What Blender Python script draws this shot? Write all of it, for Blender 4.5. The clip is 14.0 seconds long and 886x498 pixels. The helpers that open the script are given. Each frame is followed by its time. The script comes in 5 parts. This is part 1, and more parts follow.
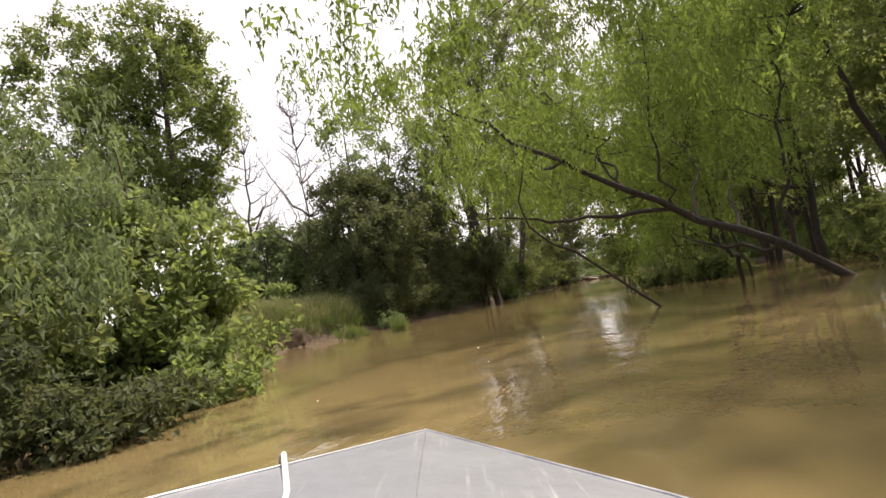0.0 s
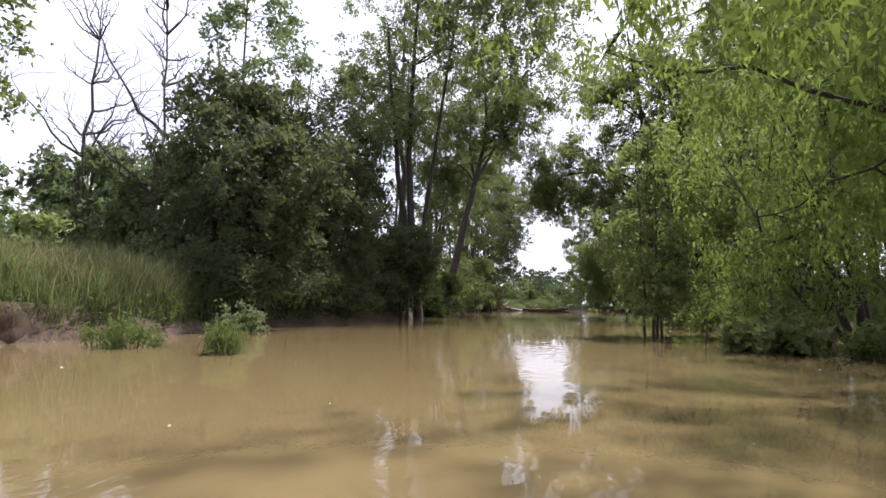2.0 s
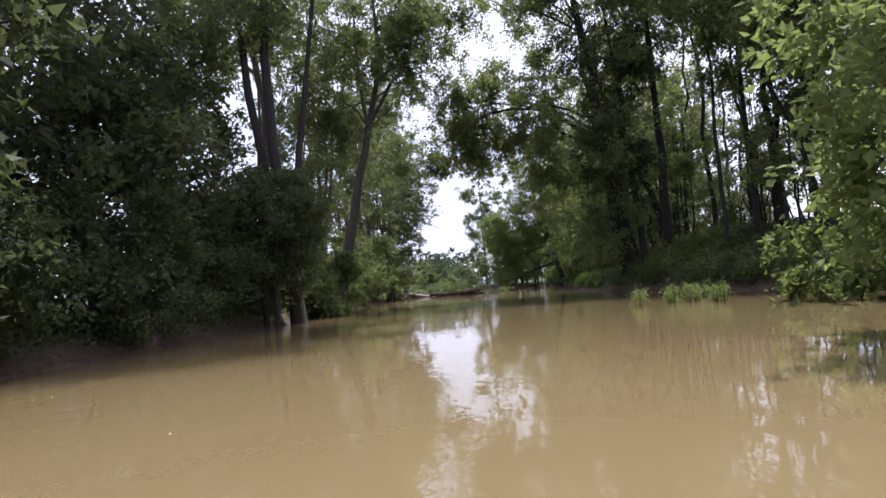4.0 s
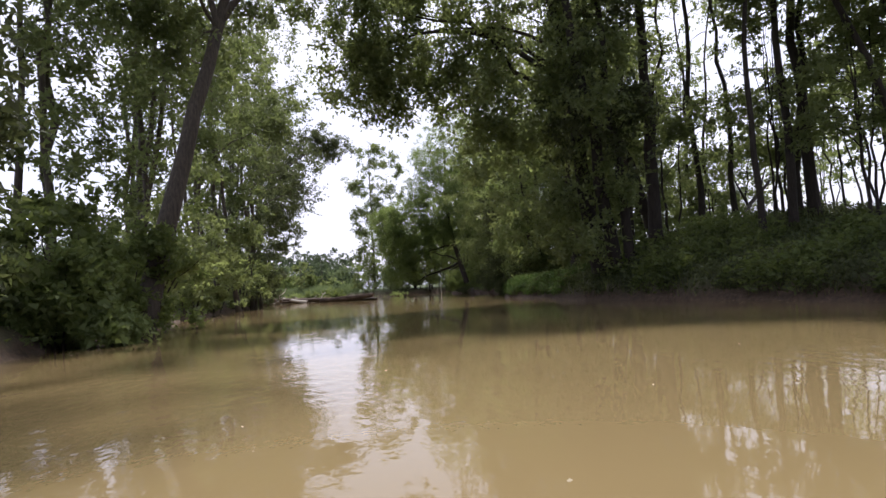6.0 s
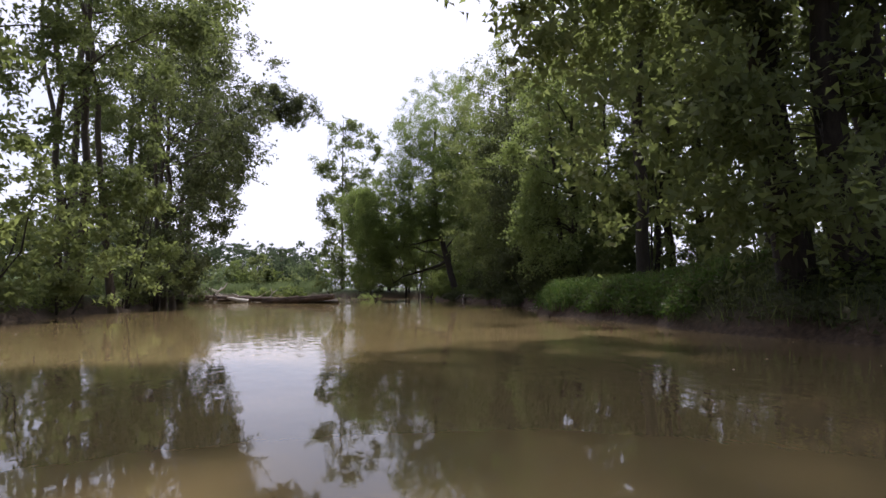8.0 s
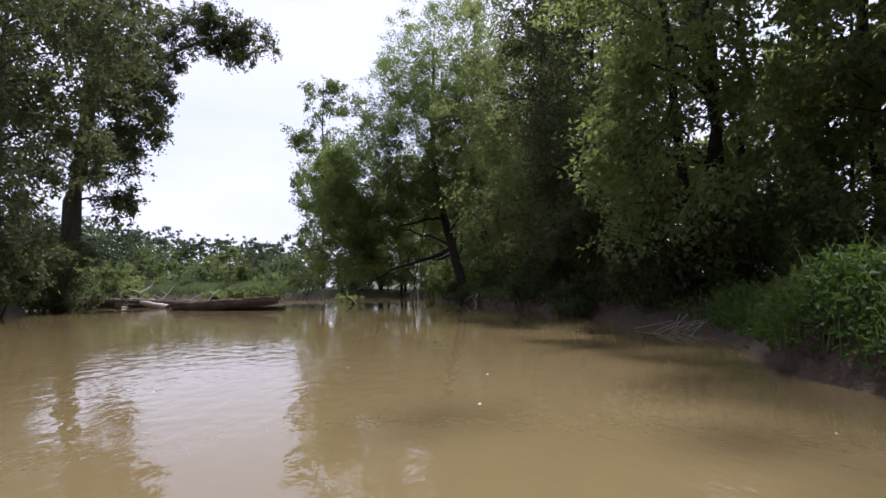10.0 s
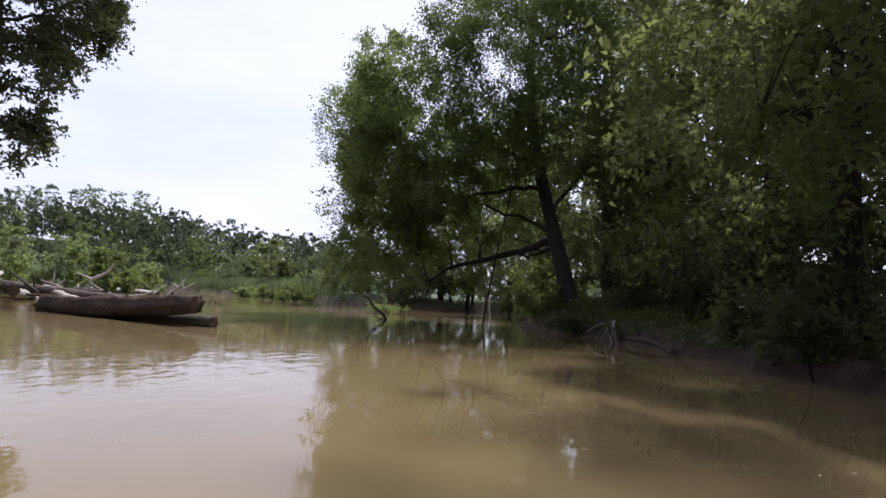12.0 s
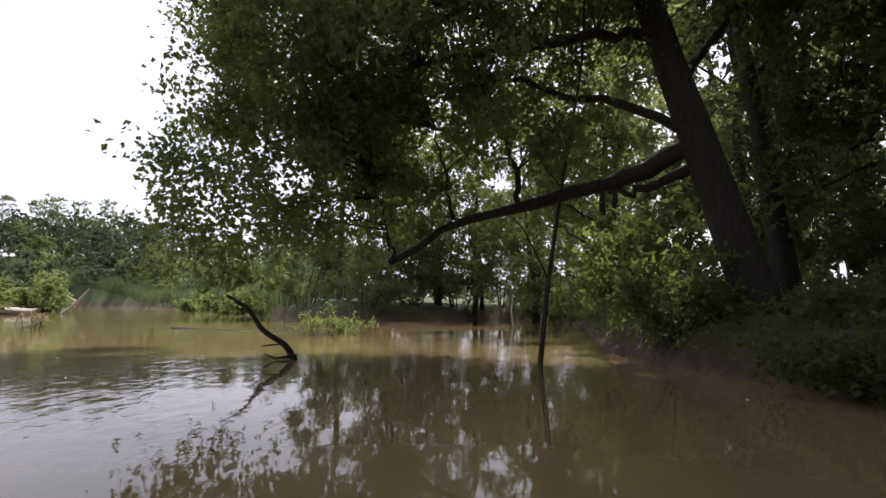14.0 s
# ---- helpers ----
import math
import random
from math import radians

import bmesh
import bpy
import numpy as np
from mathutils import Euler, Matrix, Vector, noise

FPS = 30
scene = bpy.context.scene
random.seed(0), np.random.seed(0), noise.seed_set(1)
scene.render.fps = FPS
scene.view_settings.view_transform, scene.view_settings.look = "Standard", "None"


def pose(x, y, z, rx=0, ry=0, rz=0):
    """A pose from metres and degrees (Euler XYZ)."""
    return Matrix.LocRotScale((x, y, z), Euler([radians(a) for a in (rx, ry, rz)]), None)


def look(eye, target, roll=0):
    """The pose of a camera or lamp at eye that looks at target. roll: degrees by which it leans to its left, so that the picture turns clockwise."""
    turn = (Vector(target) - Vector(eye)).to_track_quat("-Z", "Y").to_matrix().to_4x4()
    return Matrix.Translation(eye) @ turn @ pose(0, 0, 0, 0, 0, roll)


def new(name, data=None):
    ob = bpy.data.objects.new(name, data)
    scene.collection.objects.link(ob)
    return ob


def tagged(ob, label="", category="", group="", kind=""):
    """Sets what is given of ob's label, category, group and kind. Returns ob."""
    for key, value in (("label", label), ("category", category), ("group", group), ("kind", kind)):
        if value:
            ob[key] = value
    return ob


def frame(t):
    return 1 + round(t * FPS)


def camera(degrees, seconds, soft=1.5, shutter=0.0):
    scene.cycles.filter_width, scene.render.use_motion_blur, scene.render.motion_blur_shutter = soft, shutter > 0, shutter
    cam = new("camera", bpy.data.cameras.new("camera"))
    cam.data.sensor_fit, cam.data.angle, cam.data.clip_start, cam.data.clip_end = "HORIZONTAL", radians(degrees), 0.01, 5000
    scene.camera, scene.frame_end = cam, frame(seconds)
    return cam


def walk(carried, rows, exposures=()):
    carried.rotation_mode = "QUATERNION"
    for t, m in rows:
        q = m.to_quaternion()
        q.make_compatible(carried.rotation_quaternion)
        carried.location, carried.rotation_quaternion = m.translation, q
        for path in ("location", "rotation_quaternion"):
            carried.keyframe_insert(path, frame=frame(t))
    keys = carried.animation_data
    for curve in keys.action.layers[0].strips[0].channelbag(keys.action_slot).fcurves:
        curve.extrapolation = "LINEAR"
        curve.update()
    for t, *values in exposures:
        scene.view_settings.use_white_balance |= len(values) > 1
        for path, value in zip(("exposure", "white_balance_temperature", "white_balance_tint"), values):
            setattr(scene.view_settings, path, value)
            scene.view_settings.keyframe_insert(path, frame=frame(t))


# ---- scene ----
cam = camera(79.0, 14.0)

PATH = [
    (0, (13.201, -12.05, 0.852), (12.421, -10.219, 1.041), -10.1),
    (0.5, (11.922, -9.766, 0.839), (11.394, -7.845, 1.014), -11.7),
    (1, (10.703, -7.295, 0.836), (10.25, -5.358, 1.045), -7.0),
    (1.5, (9.632, -4.525, 0.847), (9.155, -2.595, 1.069), -1.3),
    (2, (8.759, -1.742, 0.845), (8.28, 0.189, 1.05), 0.7),
    (2.5, (7.952, 0.948, 0.845), (7.538, 2.896, 1.036), 0.1),
    (3, (7.19, 3.689, 0.816), (6.901, 5.66, 0.989), -2.5),
    (3.2, (6.905, 4.794, 0.815), (6.658, 6.772, 0.979), -3.4),
    (5.3, (5.103, 16.203, 0.85), (5.326, 18.186, 0.985), -3.9),
    (5.5, (5.071, 17.295, 0.859), (5.339, 19.273, 0.995), -4.1),
    (6, (5.082, 20.056, 0.852), (5.445, 22.018, 0.99), -3.5),
    (6.5, (5.163, 22.926, 0.855), (5.612, 24.87, 0.998), -3.4),
    (7, (5.381, 25.905, 0.853), (5.854, 27.843, 1.0), -1.7),
    (7.2, (5.515, 27.105, 0.854), (5.966, 29.047, 1.009), -0.4),
    (9.3, (8.656, 39.881, 0.841), (9.119, 41.821, 0.985), -1.4),
    (9.5, (8.935, 41.232, 0.837), (9.404, 43.171, 0.981), -2.0),
    (10, (9.593, 44.722, 0.849), (10.028, 46.669, 0.995), -1.0),
    (10.5, (10.162, 48.302, 0.852), (10.507, 50.266, 1.005), 1.7),
    (11, (10.664, 51.768, 0.838), (10.887, 53.749, 0.997), 5.1),
    (11.5, (11.152, 55.001, 0.828), (11.313, 56.987, 0.996), 5.8),
    (12, (11.603, 58.02, 0.844), (11.78, 60.004, 1.031), 3.1),
    (12.5, (12.01, 60.938, 0.83), (12.238, 62.916, 1.016), -0.6),
    (13, (12.367, 63.881, 0.81), (12.626, 65.854, 1.005), -2.2),
    (13.5, (12.612, 66.852, 0.794), (12.844, 68.827, 1.005), -1.0),
    (14, (12.864, 69.849, 0.827), (13.045, 71.83, 1.032), 0.7),
]
walk(cam, [(t, look(eye, target, roll)) for t, eye, target, roll in PATH],
     exposures=[(0, 1.06, 7300, 12), (1, 0.96, 6200, 15), (1.5, 0.88, 6300, 16), (2, 1.12, 6090, 16.8), (3.2, 1.03, 5600, 19), (5.3, 1.0, 5980, 17.5), (7.2, 0.9, 6050, 18.5), (9.3, 0.68, 5800, 19.5), (12, 0.67, 5750, 20), (13, 0.78, 5850, 20), (14, 0.92, 6300, 17)])


# ---- light ----
SUN_AZ, SUN_EL = 29.0, 62.0          # degrees clockwise from +y, above the horizon
world = bpy.data.worlds.new("world")
scene.world = world
world.use_nodes = True
wn, wl = world.node_tree.nodes, world.node_tree.links
wn.clear()
w_out = wn.new("ShaderNodeOutputWorld")
w_bg = wn.new("ShaderNodeBackground")
sky = wn.new("ShaderNodeTexSky")
sky.sky_type, sky.sun_disc = "NISHITA", False
sky.sun_elevation, sky.sun_rotation = radians(SUN_EL), radians(SUN_AZ)
sky.air_density, sky.dust_density, sky.ozone_density = 1.0, 4.0, 1.0
w_co = wn.new("ShaderNodeTexCoord")
w_map = wn.new("ShaderNodeMapping")
w_map.inputs["Scale"].default_value = (1.2, 1.2, 4.5)
w_noise = wn.new("ShaderNodeTexNoise")
w_noise.inputs["Scale"].default_value, w_noise.inputs["Detail"].default_value = 1.6, 6
w_ramp = wn.new("ShaderNodeValToRGB")
w_ramp.color_ramp.elements[0].position, w_ramp.color_ramp.elements[1].position = 0.25, 0.72
w_ramp.color_ramp.elements[0].color = (0.55, 0.55, 0.55, 1)
w_ramp.color_ramp.elements[1].color = (1, 1, 1, 1)
w_mix = wn.new("ShaderNodeMix")
w_mix.data_type = "RGBA"
w_mix.inputs["B"].default_value = (5.9, 5.88, 6.45, 1)      # thin bright cloud
wl.new(w_co.outputs["Generated"], w_map.inputs["Vector"])
wl.new(w_map.outputs["Vector"], w_noise.inputs["Vector"])
wl.new(w_noise.outputs["Fac"], w_ramp.inputs["Fac"])
wl.new(w_ramp.outputs["Color"], w_mix.inputs["Factor"])
wl.new(sky.outputs["Color"], w_mix.inputs["A"])
wl.new(w_mix.outputs["Result"], w_bg.inputs["Color"])
w_bg.inputs["Strength"].default_value = 0.11
wl.new(w_bg.outputs["Background"], w_out.inputs["Surface"])

sun_data = bpy.data.lights.new("sun", "SUN")
sun_data.energy, sun_data.angle, sun_data.color = 4.0, radians(2.5), (1.0, 0.95, 0.86)
sun = new("sun", sun_data)
az, el = radians(SUN_AZ), radians(SUN_EL)
sun_way = Vector((math.sin(az) * math.cos(el), math.cos(az) * math.cos(el), math.sin(el)))
sun.matrix_world = look(sun_way * 100, (0, 0, 0))


# ---- materials ----
def material(name):
    m = bpy.data.materials.new(name)
    m.use_nodes = True
    nt = m.node_tree
    nt.nodes.clear()
    out = nt.nodes.new("ShaderNodeOutputMaterial")
    p = nt.nodes.new("ShaderNodeBsdfPrincipled")
    nt.links.new(p.outputs["BSDF"], out.inputs["Surface"])
    return m, nt, p, out


def ramp(nt, fac, stops):
    r = nt.nodes.new("ShaderNodeValToRGB")
    e = r.color_ramp.elements
    while len(e) < len(stops):
        e.new(0.5)
    for k, (pos, col) in enumerate(stops):
        e[k].position, e[k].color = pos, (*col, 1)
    nt.links.new(fac, r.inputs["Fac"])
    return r.outputs["Color"]


def noise_tex(nt, scale, detail=4.0, stretch=(1, 1, 1), rough=0.55):
    co = nt.nodes.new("ShaderNodeTexCoord")
    mp = nt.nodes.new("ShaderNodeMapping")
    mp.inputs["Scale"].default_value = stretch
    n = nt.nodes.new("ShaderNodeTexNoise")
    n.inputs["Scale"].default_value, n.inputs["Detail"].default_value, n.inputs["Roughness"].default_value = scale, detail, rough
    nt.links.new(co.outputs["Object"], mp.inputs["Vector"])
    nt.links.new(mp.outputs["Vector"], n.inputs["Vector"])
    return n.outputs["Fac"]


def mix_col(nt, fac, a, b, mode="MIX"):
    m = nt.nodes.new("ShaderNodeMix")
    m.data_type, m.blend_type = "RGBA", mode
    for key, v in (("Factor", fac), ("A", a), ("B", b)):
        if isinstance(v, (int, float)):
            m.inputs[key].default_value = v
        elif isinstance(v, tuple):
            m.inputs[key].default_value = (*v, 1)
        else:
            nt.links.new(v, m.inputs[key])
    return m.outputs["Result"]


def bump(nt, p, height, strength, distance):
    b = nt.nodes.new("ShaderNodeBump")
    b.inputs["Strength"].default_value, b.inputs["Distance"].default_value = strength, distance
    nt.links.new(height, b.inputs["Height"])
    nt.links.new(b.outputs["Normal"], p.inputs["Normal"])
    return b


def leaf_material(name, dark, mid, light, glow, through_share=0.4, rough=0.62):
    """Leaves: each leaf its own shade, light comes through the blade."""
    m, nt, p, out = material(name)
    geo = nt.nodes.new("ShaderNodeNewGeometry")
    c = ramp(nt, geo.outputs["Random Per Island"], [(0.0, dark), (0.55, mid), (1.0, light)])
    big = noise_tex(nt, 0.8, 3)
    c = mix_col(nt, 0.62, c, ramp(nt, big, [(0.3, dark), (0.7, light)]))
    nt.links.new(c, p.inputs["Base Color"])
    p.inputs["Roughness"].default_value = rough
    p.inputs["Specular IOR Level"].default_value = 0.18
    t = nt.nodes.new("ShaderNodeBsdfTranslucent")
    g = mix_col(nt, 0.55, c, glow)
    nt.links.new(g, t.inputs["Color"])
    s = nt.nodes.new("ShaderNodeMixShader")
    s.inputs["Fac"].default_value = through_share
    nt.links.new(p.outputs["BSDF"], s.inputs[1])
    nt.links.new(t.outputs["BSDF"], s.inputs[2])
    nt.links.new(s.outputs["Shader"], out.inputs["Surface"])
    return m


LEAF_DARK = leaf_material("leaf_dark", (0.0591, 0.0778, 0.0362), (0.0986, 0.127, 0.0559), (0.151, 0.179, 0.0861), (0.403, 0.469, 0.125), 0.46)
# darkened leaf copy: the shade on dim foliage is put into its colour
LEAF_SHADE_TONED = leaf_material("leaf_shade_toned", (0.0349, 0.0451, 0.023), (0.059, 0.0721, 0.0374), (0.0885, 0.101, 0.0518), (0.201, 0.237, 0.0719), 0.36)
LEAF_MID = leaf_material("leaf_mid", (0.054, 0.0776, 0.0291), (0.0896, 0.121, 0.0448), (0.135, 0.167, 0.0672), (0.302, 0.369, 0.0784), 0.45)
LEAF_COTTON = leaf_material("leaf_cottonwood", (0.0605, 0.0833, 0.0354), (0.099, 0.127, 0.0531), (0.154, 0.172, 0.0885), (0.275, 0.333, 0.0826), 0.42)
LEAF_WILLOW = leaf_material("leaf_willow", (0.0566, 0.087, 0.0226), (0.087, 0.129, 0.0348), (0.126, 0.171, 0.0539), (0.313, 0.418, 0.074), 0.52)
LEAF_MAPLE = leaf_material("leaf_maple", (0.0396, 0.0588, 0.0254), (0.0686, 0.0976, 0.0425), (0.112, 0.144, 0.0652), (0.378, 0.491, 0.109), 0.48)
LEAF_BRIGHT = leaf_material("leaf_bright", (0.0954, 0.131, 0.0462), (0.138, 0.179, 0.0715), (0.191, 0.233, 0.105), (0.36, 0.446, 0.11), 0.46)
LEAF_PALE = leaf_material("leaf_pale", (0.09, 0.125, 0.06), (0.13, 0.17, 0.085), (0.19, 0.23, 0.125), (0.26, 0.34, 0.10), 0.4)
LEAF_FAR = leaf_material("leaf_far", (0.0531, 0.0766, 0.0407), (0.0835, 0.113, 0.0597), (0.116, 0.148, 0.0814), (0.258, 0.324, 0.106), 0.42)
LEAF_HILL = leaf_material("leaf_hill", (0.040, 0.058, 0.034), (0.056, 0.079, 0.043), (0.076, 0.101, 0.053), (0.13, 0.17, 0.065), 0.34)
GRASS = leaf_material("grass", (0.055, 0.08, 0.026), (0.088, 0.122, 0.04), (0.13, 0.168, 0.062), (0.26, 0.33, 0.075), 0.4)
SEDGE = leaf_material("dry_grass", (0.18, 0.155, 0.08), (0.25, 0.215, 0.12), (0.34, 0.29, 0.17), (0.32, 0.28, 0.14), 0.35)
HERB = leaf_material("herb", (0.028, 0.056, 0.014), (0.046, 0.092, 0.02), (0.078, 0.14, 0.034), (0.17, 0.27, 0.04), 0.34)


def bark_material(name, dark, light, scale=6.0):
    m, nt, p, _ = material(name)
    n1 = noise_tex(nt, scale, 6, (3, 3, 0.5), 0.65)
    n2 = noise_tex(nt, scale * 0.15, 3)
    c = ramp(nt, n1, [(0.3, dark), (0.7, light)])
    c = mix_col(nt, 0.35, c, ramp(nt, n2, [(0.35, dark), (0.7, light)]), "MULTIPLY")
    nt.links.new(c, p.inputs["Base Color"])
    p.inputs["Roughness"].default_value = 0.9
    bump(nt, p, n1, 0.8, 0.03)
    return m


BARK = bark_material("bark_grey_brown", (0.05, 0.04, 0.031), (0.14, 0.113, 0.088))
# dark bark, lowered further so heavy shade on trunks sits in the colour
BARK_DARK = bark_material("bark_dark", (0.024, 0.019, 0.015), (0.068, 0.054, 0.042))
BARK_PALE = bark_material("bark_bleached", (0.32, 0.29, 0.25), (0.6, 0.56, 0.5))
LOG_BARK, nt, p, _ = material("log_bark")
co, mp, grain = nt.nodes.new("ShaderNodeTexCoord"), nt.nodes.new("ShaderNodeMapping"), nt.nodes.new("ShaderNodeTexNoise")
mp.vector_type = "TEXTURE"                                    # grain along the lie of the drift logs
mp.inputs["Rotation"].default_value, mp.inputs["Scale"].default_value = (0, 0, radians(130)), (3.5, 0.4, 0.4)
grain.inputs["Scale"].default_value, grain.inputs["Detail"].default_value, grain.inputs["Roughness"].default_value = 3.2, 8, 0.72
nt.links.new(co.outputs["Object"], mp.inputs["Vector"])
nt.links.new(mp.outputs["Vector"], grain.inputs["Vector"])
c = ramp(nt, grain.outputs["Fac"], [(0.34, (0.018, 0.012, 0.009)), (0.52, (0.075, 0.05, 0.036)), (0.68, (0.19, 0.135, 0.095))])
c = mix_col(nt, 0.4, c, ramp(nt, noise_tex(nt, 1.6, 4), [(0.35, (0.03, 0.02, 0.015)), (0.7, (0.13, 0.09, 0.062))]))
nt.links.new(c, p.inputs["Base Color"])
p.inputs["Roughness"].default_value = 0.9
bump(nt, p, grain.outputs["Fac"], 1.0, 0.08)
LOG_END = bark_material("log_end_wood", (0.10, 0.07, 0.05), (0.2, 0.14, 0.09), 9.0)


def soil_material():
    m, nt, p, _ = material("soil")
    n1, n2, n3 = noise_tex(nt, 9, 6), noise_tex(nt, 0.6, 4), noise_tex(nt, 45, 3)
    earth = ramp(nt, n1, [(0.3, (0.036, 0.024, 0.016)), (0.5, (0.068, 0.045, 0.029)), (0.75, (0.115, 0.078, 0.052))])
    green = ramp(nt, n3, [(0.3, (0.03, 0.05, 0.015)), (0.7, (0.075, 0.10, 0.03))])
    geo = nt.nodes.new("ShaderNodeNewGeometry")
    sep = nt.nodes.new("ShaderNodeSeparateXYZ")
    nt.links.new(geo.outputs["Position"], sep.inputs["Vector"])
    ma = nt.nodes.new("ShaderNodeMath")                       # plants take over above the flood line
    ma.operation = "MULTIPLY_ADD"
    ma.inputs[1].default_value, ma.inputs[2].default_value = 1.4, -0.75
    nt.links.new(sep.outputs["Z"], ma.inputs[0])
    mb = nt.nodes.new("ShaderNodeMath")
    mb.operation, mb.use_clamp = "ADD", True
    nt.links.new(ma.outputs[0], mb.inputs[0])
    nt.links.new(n2, mb.inputs[1])
    nt.links.new(mix_col(nt, mb.outputs[0], earth, green), p.inputs["Base Color"])
    p.inputs["Roughness"].default_value = 0.95
    bump(nt, p, n1, 0.7, 0.08)
    return m


def water_material():
    """Silty river water: opaque brown body under a glossy, faintly rippled surface."""
    m, nt, p, _ = material("muddy_water")
    n2 = noise_tex(nt, 0.12, 3, (1, 0.6, 1))
    c = ramp(nt, n2, [(0.3, (0.145, 0.108, 0.051)), (0.7, (0.183, 0.138, 0.067))])
    nt.links.new(c, p.inputs["Base Color"])
    p.inputs["Roughness"].default_value = 0.03
    p.inputs["IOR"].default_value = 1.40
    fine = noise_tex(nt, 5.5, 3, (1.0, 0.55, 1), 0.5)
    wide = noise_tex(nt, 0.9, 2, (1, 0.6, 1))
    patch = ramp(nt, noise_tex(nt, 0.11, 2), [(0.42, (0.12, 0.12, 0.12)), (0.62, (1, 1, 1))])
    mul = nt.nodes.new("ShaderNodeMath")
    mul.operation = "MULTIPLY"
    nt.links.new(fine, mul.inputs[0])
    nt.links.new(patch, mul.inputs[1])
    add = nt.nodes.new("ShaderNodeMath")
    add.operation = "MULTIPLY_ADD"
    add.inputs[1].default_value = 0.7
    nt.links.new(wide, add.inputs[0])
    nt.links.new(mul.outputs[0], add.inputs[2])
    bump(nt, p, add.outputs[0], 0.19, 0.05)
    return m


SOIL = soil_material()
earth, nt, p, _ = material("bank_earth")
n1, n2 = noise_tex(nt, 7.0, 6, (1, 1, 0.5), 0.65), noise_tex(nt, 1.1, 3)
c = ramp(nt, n1, [(0.3, (0.022, 0.014, 0.010)), (0.5, (0.062, 0.038, 0.025)), (0.75, (0.12, 0.078, 0.052))])
c = mix_col(nt, 0.5, c, ramp(nt, n2, [(0.35, (0.035, 0.023, 0.016)), (0.7, (0.10, 0.062, 0.042))]))
nt.links.new(c, p.inputs["Base Color"])
p.inputs["Roughness"].default_value = 0.95
bump(nt, p, n1, 0.9, 0.06)
EARTH = earth
WATER = water_material()

alu, nt, p, _ = material("worn_aluminium")
n1 = noise_tex(nt, 3.0, 6, (1, 1, 1), 0.7)
n2 = noise_tex(nt, 40.0, 3, (1, 0.15, 1))
scratch = ramp(nt, noise_tex(nt, 55.0, 4, (1.0, 0.06, 1), 0.6), [(0.58, (0, 0, 0)), (0.72, (0.7, 0.7, 0.7))])
scuff = ramp(nt, noise_tex(nt, 9.0, 6, (0.5, 1.0, 1), 0.75), [(0.5, (0, 0, 0)), (0.8, (0.6, 0.6, 0.6))])
c = ramp(nt, n1, [(0.3, (0.17, 0.18, 0.21)), (0.7, (0.33, 0.34, 0.38))])
c = mix_col(nt, scratch, c, (0.40, 0.41, 0.44))
c = mix_col(nt, scuff, c, (0.34, 0.35, 0.38))
nt.links.new(c, p.inputs["Base Color"])
p.inputs["Metallic"].default_value = 0.7
nt.links.new(ramp(nt, n1, [(0.3, (0.55, 0.55, 0.55)), (0.75, (0.32, 0.32, 0.32))]), p.inputs["Roughness"])
bump(nt, p, n2, 0.15, 0.002)
ALU = alu
rim, nt, p, _ = material("bright_aluminium_rim")
nt.links.new(ramp(nt, noise_tex(nt, 14.0, 5), [(0.35, (0.2, 0.21, 0.235)), (0.65, (0.36, 0.365, 0.39))]), p.inputs["Base Color"])
p.inputs["Metallic"].default_value, p.inputs["Roughness"].default_value = 0.6, 0.42
RIM = rim
ropem, nt, p, _ = material("white_rope")
wv = nt.nodes.new("ShaderNodeTexWave")
wv.inputs["Scale"].default_value = 60
nt.links.new(ramp(nt, wv.outputs["Fac"], [(0.2, (0.42, 0.39, 0.36)), (0.8, (0.75, 0.73, 0.70))]), p.inputs["Base Color"])
p.inputs["Roughness"].default_value = 0.85
ROPE = ropem
litter, nt, p, _ = material("leaf_litter")
geo = nt.nodes.new("ShaderNodeNewGeometry")
nt.links.new(ramp(nt, geo.outputs["Random Per Island"], [(0.0, (0.16, 0.12, 0.06)), (0.6, (0.34, 0.30, 0.20)), (1.0, (0.6, 0.57, 0.5))]), p.inputs["Base Color"])
p.inputs["Roughness"].default_value = 0.8
LITTER = litter


# ---- building helpers ----
def mesh_object(name, verts, faces, mat, parent=None, smooth=True):
    """A mesh object from an array of corners and arrays (or lists) of faces."""
    me = bpy.data.meshes.new(name)
    verts = np.asarray(verts, np.float32)
    groups = [np.asarray(f, np.int32) for f in (faces if isinstance(faces, tuple) else (faces,)) if len(f)]
    loops = np.concatenate([g.ravel() for g in groups])
    sizes = np.concatenate([np.full(len(g), g.shape[1], np.int32) for g in groups])
    me.vertices.add(len(verts))
    me.vertices.foreach_set("co", verts.ravel())
    me.loops.add(len(loops))
    me.loops.foreach_set("vertex_index", loops)
    me.polygons.add(len(sizes))
    me.polygons.foreach_set("loop_start", np.concatenate([[0], np.cumsum(sizes)[:-1]]).astype(np.int32))
    me.polygons.foreach_set("loop_total", sizes)
    me.polygons.foreach_set("use_smooth", np.full(len(sizes), smooth, bool))
    me.materials.append(mat)
    me.update(calc_edges=True)
    ob = new(name, me)
    if parent is not None:
        ob.parent = parent
    return ob


def part(name, bm, mat, parent, label=""):
    me = bpy.data.meshes.new(name)
    bm.to_mesh(me)
    bm.free()
    me.materials.append(mat)
    ob = new(name, me)
    ob.parent = parent
    return tagged(ob, label)


